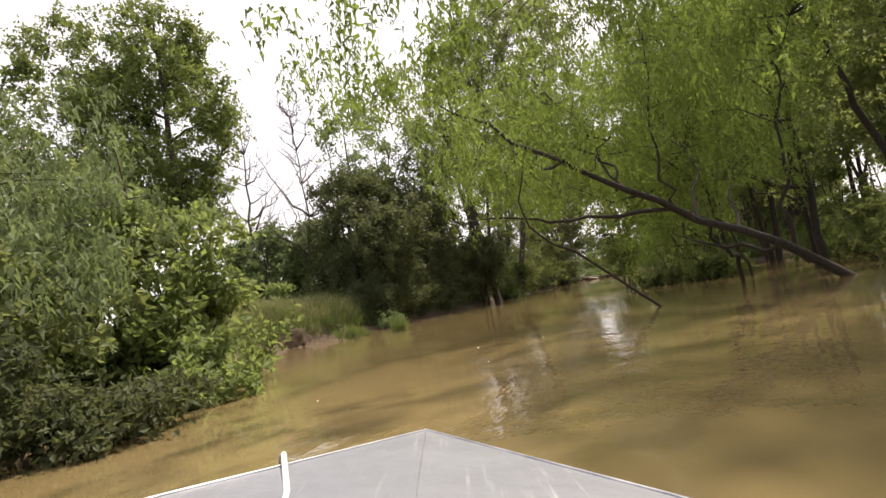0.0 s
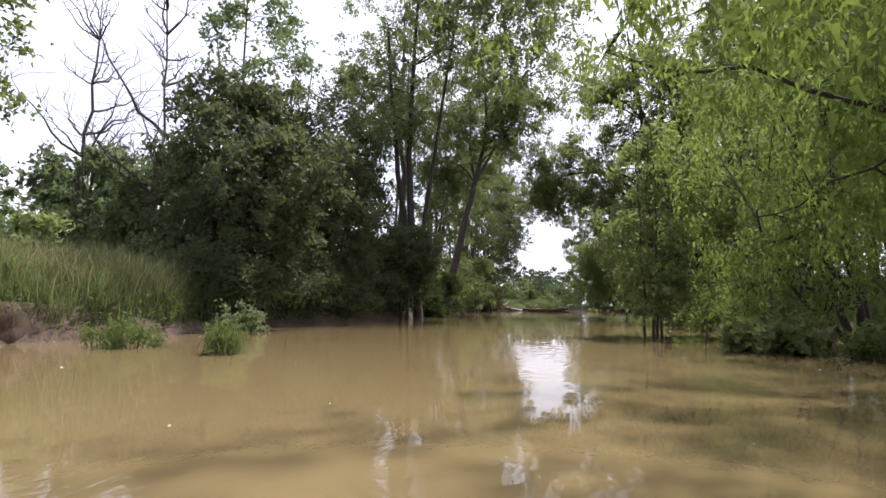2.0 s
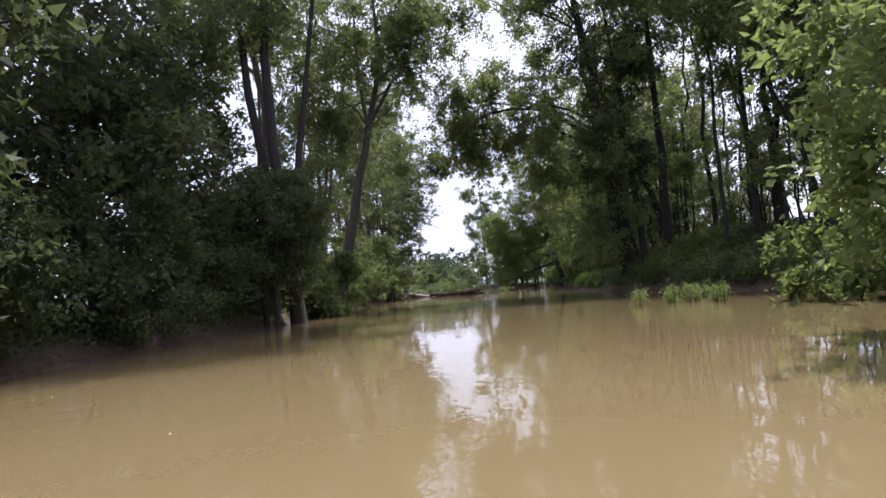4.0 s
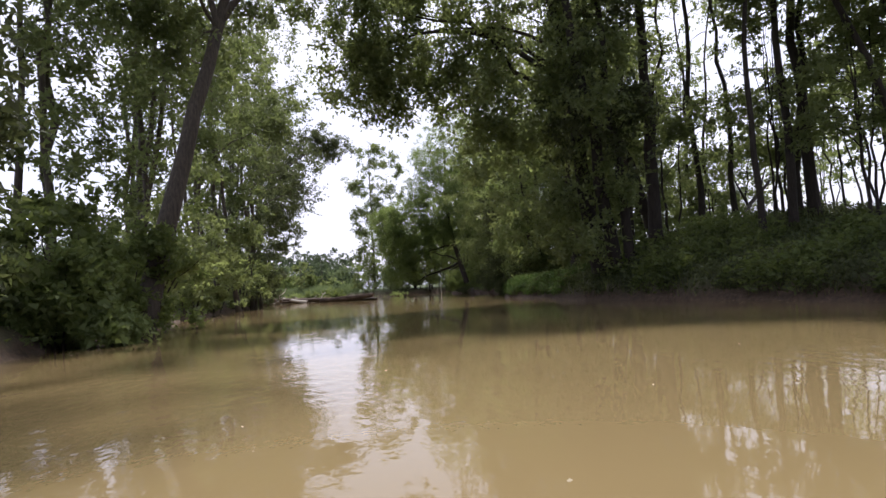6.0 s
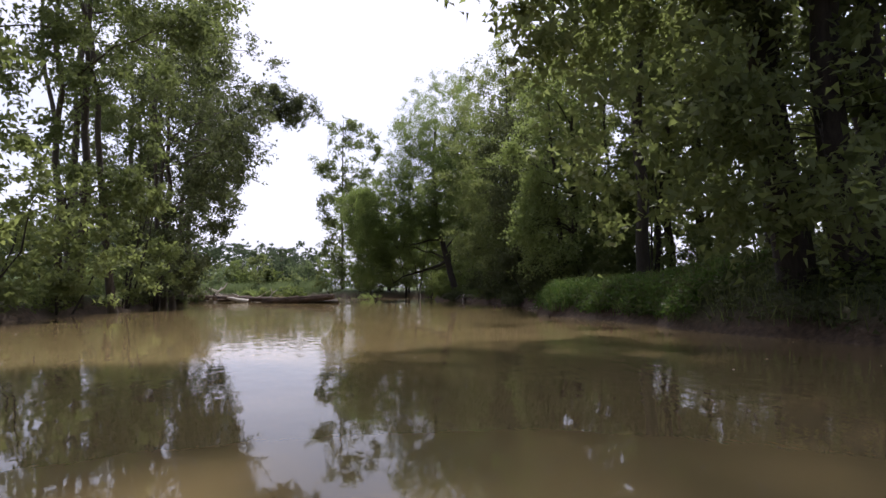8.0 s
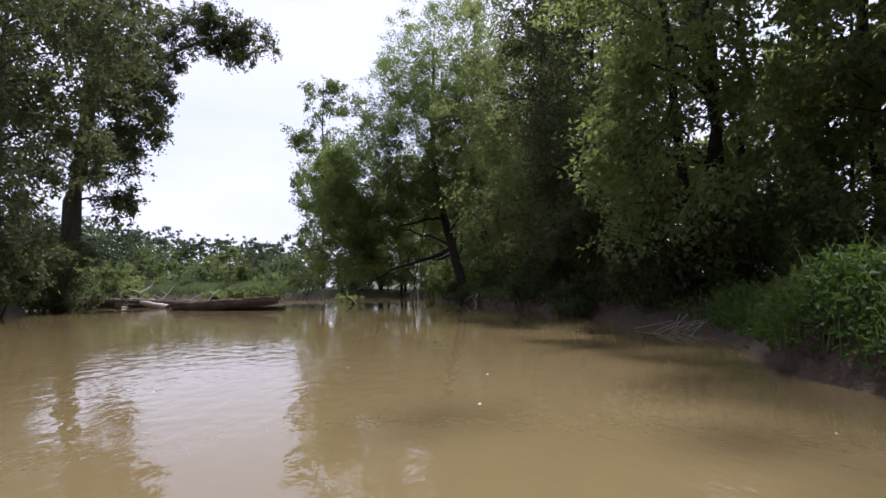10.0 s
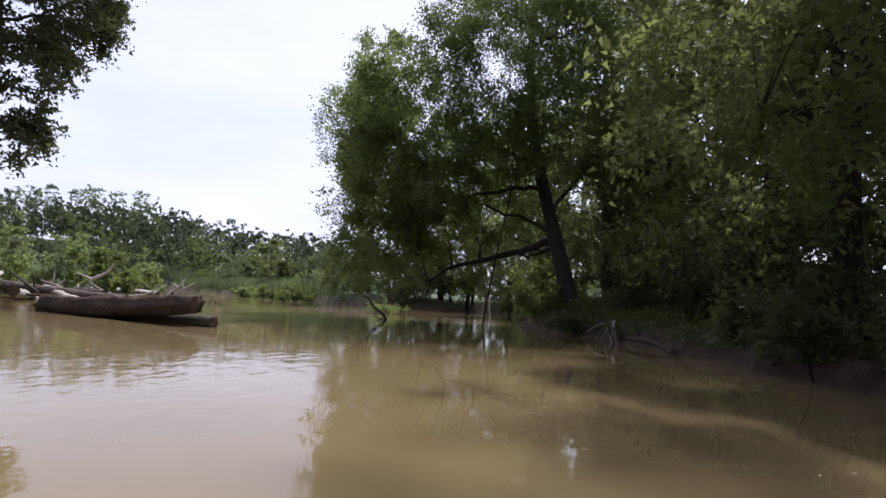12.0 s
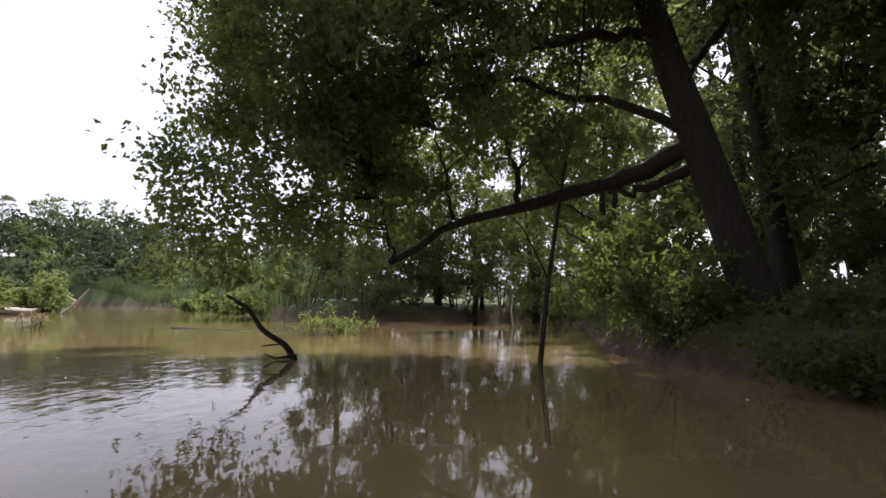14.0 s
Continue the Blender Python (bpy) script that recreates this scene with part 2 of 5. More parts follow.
def tube(points, radii, sides):
    """Corners and quads of a tapering tube along points, closed at its end."""
    pts, radii = np.asarray(points, float), np.asarray(radii, float)
    tan = np.gradient(pts, axis=0)
    tan /= np.linalg.norm(tan, axis=1, keepdims=True) + 1e-9
    ref = np.where(np.abs(tan[:, 2:3]) > 0.9, [[1.0, 0, 0]], [[0, 0, 1.0]])
    u = np.cross(tan, ref)
    u /= np.linalg.norm(u, axis=1, keepdims=True) + 1e-9
    v = np.cross(tan, u)
    a = np.linspace(0, 2 * np.pi, sides, endpoint=False)
    ring = np.cos(a)[None, :, None] * u[:, None] + np.sin(a)[None, :, None] * v[:, None]
    verts = (pts[:, None] + radii[:, None, None] * ring).reshape(-1, 3)
    i, k = np.meshgrid(np.arange(len(pts) - 1), np.arange(sides), indexing="ij")
    n = (k + 1) % sides
    quads = np.stack([i * sides + k, i * sides + n, (i + 1) * sides + n, (i + 1) * sides + k], -1).reshape(-1, 4)
    return verts, quads


class Wood:
    """Collects tubes into one mesh."""

    def __init__(self):
        self.verts, self.quads, self.count = [], [], 0

    def add(self, points, radii, sides=5):
        v, q = tube(points, radii, sides)
        self.verts.append(v)
        self.quads.append(q + self.count)
        self.count += len(v)

    def build(self, name, mat, parent=None):
        return mesh_object(name, np.concatenate(self.verts), np.concatenate(self.quads), mat, parent)


def arc(a, b, sag, n=6, rng=None, wobble=0.0):
    """Points from a to b, bent by the vector sag in the middle, with a little wobble."""
    s = np.linspace(0, 1, n)[:, None]
    pts = (1 - s) * np.asarray(a, float) + s * np.asarray(b, float) + 4 * s * (1 - s) * np.asarray(sag, float)
    if rng is not None and wobble:
        pts += rng.normal(0, wobble, pts.shape) * np.sin(np.pi * s)
    return pts


def leaves_mesh(name, rng, at, way, length, aspect, mat, parent=None, fold=0.25):
    """One mesh of many leaves: at their stalks, each pointing along its way."""
    n = len(at)
    way = way / (np.linalg.norm(way, axis=1, keepdims=True) + 1e-9)
    side = np.cross(way, rng.normal(0, 0.75, (n, 3)) + [0, 0, 0.2])
    side /= np.linalg.norm(side, axis=1, keepdims=True) + 1e-9
    up = np.cross(side, way)
    ln = (length * rng.uniform(0.65, 1.25, n))[:, None]
    wd = ln * aspect
    mid = at + way * ln * 0.45 + up * wd * fold
    verts = np.stack([at, mid + side * wd * 0.5, at + way * ln, mid - side * wd * 0.5], 1).reshape(-1, 3)
    k = np.arange(n)[:, None] * 4
    tris = np.concatenate([k + [0, 1, 2], k + [0, 2, 3]])
    return mesh_object(name, verts, tris, mat, parent, smooth=False)


def clump_leaves(rng, centres, radius, count, droop, hang=0.0):
    """Stalk places and directions of count leaves on sprays round each centre. hang: length of drooping strands."""
    n = len(centres)
    sprays = max(4, count // 11)
    out = rng.normal(0, 1, (n, sprays, 3)) * [1, 1, 0.75]
    out /= np.linalg.norm(out, axis=2, keepdims=True)
    out *= (radius * rng.uniform(0.45, 1.35, (n, sprays)) * rng.uniform(0.75, 1.25, (n, 1)))[..., None]
    which = rng.integers(0, sprays, (n, count))[..., None]
    d = np.take_along_axis(out, which, 1)
    if hang:
        off = d * rng.uniform(0.3, 1.0, (n, 1, 1)) + rng.normal(0, 0.05, (n, count, 3))
        off[..., 2] -= hang * rng.uniform(0, 1, (n, count)) * rng.uniform(0.5, 1.2, (n, 1))
        way = rng.normal(0, 0.55, (n, count, 3))
        way[..., 2] -= 1.1
    else:
        u = rng.uniform(0.1, 1.05, (n, count, 1))
        off = d * u + rng.normal(0, 0.13 * radius + 0.02, (n, count, 3))
        off[..., 2] -= 0.18 * radius * u[..., 0] ** 2
        way = 0.5 * d / radius + rng.normal(0, 0.75, (n, count, 3))
        way[..., 2] -= 0.55 * droop
    return (centres[:, None] + off).reshape(-1, 3), way.reshape(-1, 3)


def envelope_points(rng, blobs, n, lobed=True):
    """n uneven points in ellipsoids (centre and radii each): most of them on rounded lobes that stand out of the skin, the rest inside."""
    b = np.array(blobs, float)
    vol = (b[:, 3:6].prod(1)) ** (2 / 3)
    pick = rng.choice(len(b), n, p=vol / vol.sum())
    d = rng.normal(size=(n, 3))
    d /= np.linalg.norm(d, axis=1, keepdims=True)
    rad = rng.uniform(0.12, 1.0, n) ** 0.5 * (1 + 0.16 * np.sin(d[:, 0] * 5 + d[:, 2] * 7 + pick) * rng.uniform(0, 1, n))
    pts = b[pick, :3] + d * rad[:, None] * b[pick, 3:6]
    if not lobed:
        return pts
    for k in range(len(b)):
        mine = np.flatnonzero((pick == k) & (rng.uniform(0, 1, n) < 0.45))
        if len(mine) < 6:
            continue
        m = int(np.clip(len(mine) // 7, 3, 34))
        o = rng.normal(size=(m, 3)) + [0, 0, 0.15]
        o /= np.linalg.norm(o, axis=1, keepdims=True)
        hub = b[k, :3] + o * b[k, 3:6] * rng.uniform(0.55, 0.86, (m, 1))
        size = b[k, 3:6].mean() * rng.uniform(0.2, 0.4, m)
        which = rng.integers(0, m, len(mine))
        e = rng.normal(size=(len(mine), 3)) + 0.5 * o[which] + [0, 0, 0.45]
        e /= np.linalg.norm(e, axis=1, keepdims=True)
        pts[mine] = hub[which] + e * [1, 1, 0.8] * (size[which] * rng.uniform(0.6, 1.05, len(mine)))[:, None]
    return pts


# ---- the lie of the land ----
LEFT_Y = [-400, -30, -14, -9, -6, -2, 2, 5, 9, 16, 24, 30, 38, 50, 60, 68, 74, 78, 84, 95, 105, 400]
LEFT_X = [9, 9, 8, 6.2, 4.4, 0.8, -1.2, -2, -0.9, -0.9, -0.7, -0.6, -1.7, -2.6, -2.2, -2.6, -4, -8, -14, -32, -55, -60]
RIGHT_Y = [-400, -20, 5, 12, 17, 21, 26, 30, 34, 37, 45, 49, 53, 60, 67, 74, 77, 79, 82, 90, 100, 400]
RIGHT_X = [19, 18.5, 19, 21, 21, 18, 16.5, 15.5, 15.2, 14.2, 14.3, 13.7, 16.2, 17, 17.6, 17.4, 16.7, 16.7, 17.8, 20, 23, 25]
FAR_X = [-400, -50, -25, -5, 0, 5, 10, 15, 20, 25, 400]
FAR_Y = [175, 165, 148, 124, 113, 105, 95, 98, 102, 104, 104]
random_land = np.random.default_rng(5)
PHASES = random_land.uniform(0, 6.28, (8, 2))


def rough(x, y, size):
    """Smooth unevenness in about -1..1, from crossed waves."""
    out = 0
    for k, (a, b) in enumerate(PHASES):
        f = (0.6 + 0.35 * k) / size
        out = out + np.sin(x * f * math.cos(k * 2.4) + y * f * math.sin(k * 2.4) + a) * np.cos(y * f * 0.7 + b)
    return out / 3.5


def wet(x, y):
    """Metres into the water from the shore, negative on land."""
    x, y = np.asarray(x, float), np.asarray(y, float)
    wob = 0.35 * rough(x, y, 1.4)
    return np.minimum(np.minimum(x - np.interp(y, LEFT_Y, LEFT_X), np.interp(y, RIGHT_Y, RIGHT_X) - x),
                      (np.interp(x, FAR_X, FAR_Y) - y)) + wob


def land(x, y):
    """Height of the ground."""
    x, y = np.asarray(x, float), np.asarray(y, float)
    s = wet(x, y)
    d = np.maximum(-s, 0)
    right_bank = (x > 10) & (y < 130)
    levee = right_bank * np.clip((y - 28) / 10, 0, 1) * np.clip((47 - y) / 7, 0, 1)
    lip = 0.72 + 0.22 * rough(x, y, 6) + 0.15 * levee
    slope = 0.03 * np.minimum(d, 15) + levee * 2.0 * (1 - np.exp(-np.maximum(d - 0.9, 0) / 4))
    meadow = (x < 5) * np.clip(1 - np.abs(y - 6.5) / 7, 0, 1)
    slope = slope + 0.85 * meadow * (1 - np.exp(-d / 0.8))
    flooded = right_bank * np.clip((30 - y) / 6, 0, 1)
    lip = lip * (1 - 0.55 * flooded)
    knoll = right_bank * np.clip((49.8 - y) / 0.5, 0, 1) * np.clip((y - 42) / 2, 0, 1)
    notch = right_bank * np.clip((y - 49.4) / 0.6, 0, 1) * np.clip((55 - y) / 1.5, 0, 1)
    lip = (lip + 0.06 * knoll) * (1 - 0.4 * notch)
    hill = 10 * np.clip((np.hypot(x + 64, (y - 225) * 0.8) - 80) / -60, 0, 1)
    dry = lip * (1 - np.exp(-d / 0.35)) + slope + 0.10 * rough(x, y, 1.0) * np.clip(d, 0, 1) + hill
    return np.where(s > 0, -np.minimum(s * 0.9, 0.9) - 0.02, dry - 0.02)


def ground_z(x, y):
    return float(land(x, y))


far_steps = 60 * 1.22 ** np.arange(1, 22)
gx = np.concatenate([-50 - far_steps[::-1] + 60, np.arange(-50, -8, 1.2), np.arange(-8, 28, 0.6), np.arange(28, 60, 1.2), far_steps])
gy = np.concatenate([-40 - far_steps[::-1] + 60, np.arange(-40, -16, 1.2), np.arange(-16, 112, 0.8), np.arange(112, 200, 2.0), 140 + far_steps])
gxx, gyy = np.meshgrid(gx, gy)
gzz = land(gxx, gyy)
nx, ny = len(gx), len(gy)
i, k = np.meshgrid(np.arange(ny - 1), np.arange(nx - 1), indexing="ij")
quads = np.stack([i * nx + k, i * nx + k + 1, (i + 1) * nx + k + 1, (i + 1) * nx + k], -1).reshape(-1, 4)
ground = mesh_object("ground", np.stack([gxx, gyy, gzz], -1).reshape(-1, 3), quads, SOIL)
tagged(ground, "brown silty river bank soil overgrown with low plants", "ground", kind="structure")

wx, wy = np.linspace(-70, 40, 12), np.linspace(-120, 190, 30)
wxx, wyy = np.meshgrid(wx, wy)
i, k = np.meshgrid(np.arange(29), np.arange(11), indexing="ij")
quads = np.stack([i * 12 + k, i * 12 + k + 1, (i + 1) * 12 + k + 1, (i + 1) * 12 + k], -1).reshape(-1, 4)
water = mesh_object("water", np.stack([wxx, wyy, 0 * wxx], -1).reshape(-1, 3), quads, WATER)
tagged(water, "calm muddy brown river water with faint ripples", "river", kind="structure")




def bank_face(name, label, y0, y1, side, high):
    """The raw earth of a cut bank: a steep, creased and slumped face along the waterline."""
    rng_b = np.random.default_rng(int(y0 * 7 + 900))
    ys = np.arange(y0, y1, 0.11)
    xs = np.interp(ys, LEFT_Y, LEFT_X) if side < 0 else np.interp(ys, RIGHT_Y, RIGHT_X)
    for _ in range(12):
        xs = xs - side * -0.6 * wet(xs, ys)
    crease = np.zeros(len(ys))
    for f in (0.5, 1.3, 2.9, 6.1):
        crease += np.sin(ys * f * 2 + rng_b.uniform(0, 6)) / f ** 0.7
    fade = np.clip(np.minimum(ys - y0, y1 - ys) / 1.2, 0.05, 1)
    rows = []
    for u in np.linspace(0, 1, 10):
        inward = 0.02 + 0.30 * u ** 1.6 + 0.05 * crease * (0.4 + u) + rng_b.normal(0, 0.03, len(ys))
        if u > 0.95:
            inward = inward + 0.45
        top = np.maximum(land(xs + side * 0.75, ys) * 0.92, 0.1) * high * fade
        rows.append(np.stack([xs + side * inward, ys + rng_b.normal(0, 0.02, len(ys)), -0.12 + (top + 0.12) * min(u * 1.05, 1)], 1))
    verts = np.concatenate(rows)
    n = len(ys)
    i, k = np.meshgrid(np.arange(9), np.arange(n - 1), indexing="ij")
    quads = np.stack([i * n + k, i * n + k + 1, (i + 1) * n + k + 1, (i + 1) * n + k], -1).reshape(-1, 4)
    tagged(mesh_object(name, verts, quads, EARTH), label, "bank", kind="structure")


bank_face("bank_face", "eroded reddish-brown earth face of the meadow bank", -5.5, 10.5, -1, 0.8)
bank_face("bank_face", "dark raw earth face of the cut bank", 43.6, 50.2, 1, 0.62)
bank_face("bank_face", "dark undercut earth face below the wooded shore", 53.5, 76.5, 1, 0.7)


# ---- trees ----
GROUPS = {"cottonwood_tree": "cottonwoods along the river", "broadleaf_tree": "broadleaf trees along the river", "bank_tree": "slender trees on the rise", "willow_tree": "willows in the flooded margin",
          "bank_bush": "bushes of the inner bank", "shore_bush": "bushes of the wooded shore", "flooded_bush": "bushes in the flooded margin", "marsh_bush": "bushes of the far marsh",
          "shrub_tree": "shrubby trees behind the meadow", "understory_tree": "understory trees on the rise", "ridge_tree": "trees on the far ridge", "mud_shrub": "shrubs in the river edge",
          "maple_sapling": "saplings in the shallows", "silver_maple": "silver maples of the bend", "waterside_bush": "sprouts at the waterline", "drowned_weed": "drowned weeds",
          "drift_log": "drift logs in the pond", "drift_branch": "branches of the drift heap", "white_snag": "white snags", "brush_stick": "brush on the cut bank", "bank_root": "roots of the undercut bank", "hill_tree": "trees at the foot of the hill", "dead_tree": "dead trees behind the meadow"}


def plant(name, label, category, x, y, group="", z=None):
    ob = new(name)
    ob.location = (x, y, max(ground_z(x, y), -0.5) if z is None else z)
    return tagged(ob, label, category, group or GROUPS.get(name, ""))


def lite_leaves(name, rng, at, way, length, aspect, mat, parent=None):
    """Like leaves_mesh, one corner less a leaf, for crowns farther off."""
    n = len(at)
    way = way / (np.linalg.norm(way, axis=1, keepdims=True) + 1e-9)
    side = np.cross(way, rng.normal(0, 0.75, (n, 3)) + [0, 0, 0.2])
    side /= np.linalg.norm(side, axis=1, keepdims=True) + 1e-9
    ln = (length * rng.uniform(0.6, 1.3, n))[:, None]
    wd = ln * aspect * 0.62
    verts = np.stack([at - way * ln * 0.2 + side * wd, at - way * ln * 0.2 - side * wd, at + way * ln * 0.9], 1).reshape(-1, 3)
    return mesh_object(name, verts, np.arange(3 * n).reshape(-1, 3), mat, parent, smooth=False)


def make_tree(name, label, x, y, h, r, blobs, clumps, leaves, size, leaf, seed, lean=(0, 0), bark=None, clump_r=0.7,
              droop=0.5, aspect=0.6, hang=0.0, limbs=10, bend=0.0, trunks=1, spread=0.6, base=-0.9, lite=True,
              path=None, boughs=(), category="tree", z=None):
    """A tree: trunk(s), limbs that reach for the clumps of its crown, and leaves. blobs: ellipsoids round the base.
    path: points of the main trunk, boughs: points and thickness of limbs seen plainly, all from the base."""
    rng = np.random.default_rng(seed)
    tree = plant(name, label, category, x, y, z=z)
    bark = bark or BARK
    if lite:
        size, leaves = 0.75 * size, int(0.82 * leaves)
    z0 = tree.location.z
    top = np.array([lean[0], lean[1], h * 0.9])
    centres = envelope_points(rng, blobs, clumps, not hang)
    centres[:, 2] = np.maximum(centres[:, 2], 0.25 - z0)
    stems = []
    for s in range(trunks):
        f = np.linspace(0, 1, 14)
        if s == 0 and path is not None:
            knots = np.array(path, float)
            run = np.r_[0, np.cumsum(np.linalg.norm(np.diff(knots, axis=0), axis=1))]
            line = np.stack([np.interp(f * run[-1], run, knots[:, k]) for k in range(3)], 1)
            line[1:-1] = 0.25 * line[:-2] + 0.5 * line[1:-1] + 0.25 * line[2:]
            line[1:-1] += rng.normal(0, 0.07 if hang else 0.03, line[1:-1].shape)
        else:
            a = np.array([rng.normal(0, 0.3 + r), rng.normal(0, 0.3 + r), base]) if s else np.array([0, 0, base])
            b = top + (rng.normal(0, spread, 3) * [h * 0.12, h * 0.12, h * 0.05] if s else 0)
            line = arc(a, b, (-0.22 * bend * lean[0], -0.22 * bend * lean[1], 0), 14, rng, 0.006 * h)
        rad = r * (0.8 if s else 1) * (1 - 0.8 * f) * (1 + 0.3 * np.exp(-f * 20))
        wood = Wood()
        wood.add(line, rad, 10)
        wood.build("trunk", bark, tree)
        stems.append((line, rad))
    limbs_made = []
    for pts, thick in boughs:
        k = np.array(pts, float)
        f = np.linspace(0, len(k) - 1, 12)
        line = np.stack([np.interp(f, np.arange(len(k)), k[:, c]) for c in range(3)], 1)
        line[1:-1] = 0.25 * line[:-2] + 0.5 * line[1:-1] + 0.25 * line[2:] + rng.normal(0, 0.085 if hang else 0.035, (10, 3))
        wood = Wood()
        wood.add(line, np.linspace(thick, thick * 0.3, 12) * rng.uniform(0.86, 1.16, 12), 8)
        wood.build("limb", bark, tree)
        limbs_made.append(line)
    if hang and limbs_made:                                       # sprays along the boughs
        near = np.concatenate([p[4:] for p in limbs_made] + [stems[0][0][5:]])
        near = near[near[:, 2] + z0 > 2.2]
        near = np.repeat(near, 2, 0) + rng.normal(0, 0.4, (2 * len(near), 3)) + [0, 0, 0.4]
        centres = np.concatenate([centres, near])
    main = centres[rng.permutation(clumps)[:limbs]]
    for c in main:
        line, rad = stems[rng.integers(len(stems))]
        want = np.clip(c[2] - 0.55 * np.hypot(*(c[:2] - line[7, :2])), 0.12 * h, 0.85 * h)
        j = int(np.clip(np.searchsorted(line[:, 2], want), 2, 12))
        ln = np.linalg.norm(c - line[j])
        lp = arc(line[j], c, (0, 0, 0.10 * ln), 8, rng, 0.025 * ln)
        wood = Wood()
        wood.add(lp, np.linspace(min(rad[j] * 0.55, 0.03 + ln * 0.014), 0.012, 8), 5)
        wood.build("limb", bark, tree)
        limbs_made.append(lp)
    spots = np.concatenate([*limbs_made, *[p[4:] for p, _ in stems]])
    twigs = Wood()
    for c in centres[:: 2 if lite else 1]:
        d = np.linalg.norm(spots - c, axis=1) + 0.6 * np.maximum(spots[:, 2] - c[2], 0)
        a = spots[int(np.argmin(d))]
        ln = np.linalg.norm(c - a)
        if 0.1 < ln < 1.7:
            twigs.add(arc(a, c, (0, 0, 0.06 * ln), 3, rng, 0.03 * ln), np.linspace(0.008 + 0.006 * ln, 0.004, 3), 3)
    tagged(twigs.build("twig_work", bark, tree), kind="stuff")
    at, way = clump_leaves(rng, centres, clump_r, leaves, droop, hang)
    keep = at[:, 2] > 0.05 - z0
    crown = (lite_leaves if lite else leaves_mesh)("crown", rng, at[keep], way[keep], size, aspect, leaf, tree)
    tagged(crown, kind="stuff")
    return tree


def make_bush(name, label, x, y, w, d, h, clumps, leaves, size, leaf, seed, clump_r=0.35, droop=0.3, aspect=0.6, hang=0.0,
              stems=7, bark=None, category="bush", low=0.0, lite=True):
    rng = np.random.default_rng(seed)
    bush = plant(name, label, category, x, y)
    if lite:
        size, leaves = 0.86 * size, int(0.82 * leaves)
    z0 = bush.location.z
    c = envelope_points(rng, [(0, 0, h * 0.5 + low, w / 2, d / 2, h * 0.5), (0.15 * w, 0.1 * d, h * 0.28 + low, w * 0.45, d * 0.45, h * 0.28)], clumps)
    far = rng.uniform(0, 1, clumps) < 0.16                        # shoots that stand out of the round
    c[far] *= rng.uniform([1.0, 1.0, 0.95], [1.4, 1.4, 1.28], (int(far.sum()), 3))
    c[:, 2] = np.maximum(c[:, 2], 0.15 - z0 + rng.uniform(0, 0.3, clumps))
    for q in c[rng.permutation(clumps)[:stems]]:
        wood = Wood()
        a = np.array([q[0] * 0.25, q[1] * 0.25, -0.3])
        wood.add(arc(a, q, (0.05 * q[0], 0.05 * q[1], 0.1 * h), 6, rng, 0.02 * h), np.linspace(0.012 + 0.006 * h, 0.005, 6), 5)
        wood.build("stem", bark or BARK_DARK, bush)
    at, way = clump_leaves(rng, c, clump_r, leaves, droop, hang)
    keep = at[:, 2] > 0.03 - z0
    tagged((lite_leaves if lite else leaves_mesh)("foliage", rng, at[keep], way[keep], size, aspect, leaf, bush), kind="stuff")
    return bush


COTTON = "tall cottonwood with furrowed grey bark on the river bank"
DARK = "dense shade-toned broadleaf tree crowding the river bank"
WILLOW = "leaning black willow standing in flooded shallows, fine yellow-green leaves"

# start of the reach, inner bank: willow, boxelder and a high maple behind
make_tree("maple_tree", "large rounded green maple behind the bank bushes", -10.4, 8.6, 19, 0.3,
          [(0, 0, 11.0, 4.3, 4.3, 4.8), (-0.6, 0, 6.4, 3.6, 3.6, 3.2), (0, 0, 15, 3.4, 3.4, 3), (-4.4, -2.6, 10.5, 4.2, 4.2, 5), (-3.0, -1.8, 15.5, 3.2, 3.2, 2.6), (-6.0, -2.0, 7.0, 4.0, 4.0, 3.6)], 820, 95, 0.26, LEAF_MID, 11, clump_r=0.8, limbs=14, droop=0.5)
make_tree("willow_thicket", "pale grey-green willow thicket leaning over the water", 4.2, -7.6, 4.6, 0.06,
          [(0.4, 0, 2.4, 2.2, 2.2, 2.1), (1.6, -0.8, 1.5, 1.5, 1.6, 1.3), (-1.5, -1.5, 3.0, 2.2, 2.2, 1.9)], 300, 110, 0.15, LEAF_PALE, 12, clump_r=0.45, aspect=0.3,
          trunks=5, limbs=10, hang=0.4, lite=True, spread=1.2)
make_bush("willow_thicket", "shaded green thicket behind the pale willow", 2.6, -6.4, 4.2, 4.2, 4.0, 130, 90, 0.17, LEAF_DARK, 9, clump_r=0.5)
make_bush("boxelder_bush", "bright green leafy boxelder bush at the waterline", 4.3, -5.1, 3.0, 3.0, 4.3, 170, 60, 0.17, LEAF_BRIGHT, 13, clump_r=0.42, lite=False)
make_bush("waterside_bush", "low sunlit boxelder sprouts hanging over muddy water", 6.3, -6.2, 1.8, 2.2, 1.5, 60, 50, 0.14, LEAF_BRIGHT, 14, clump_r=0.28, lite=False)
make_bush("waterside_bush", "tangled green sprouts at the foot of the bank", 2.6, -3.9, 2.0, 2.0, 1.7, 70, 50, 0.14, LEAF_MID, 16, clump_r=0.3, lite=False)
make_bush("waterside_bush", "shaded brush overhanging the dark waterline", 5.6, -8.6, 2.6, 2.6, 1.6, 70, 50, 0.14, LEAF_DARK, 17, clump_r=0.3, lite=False)
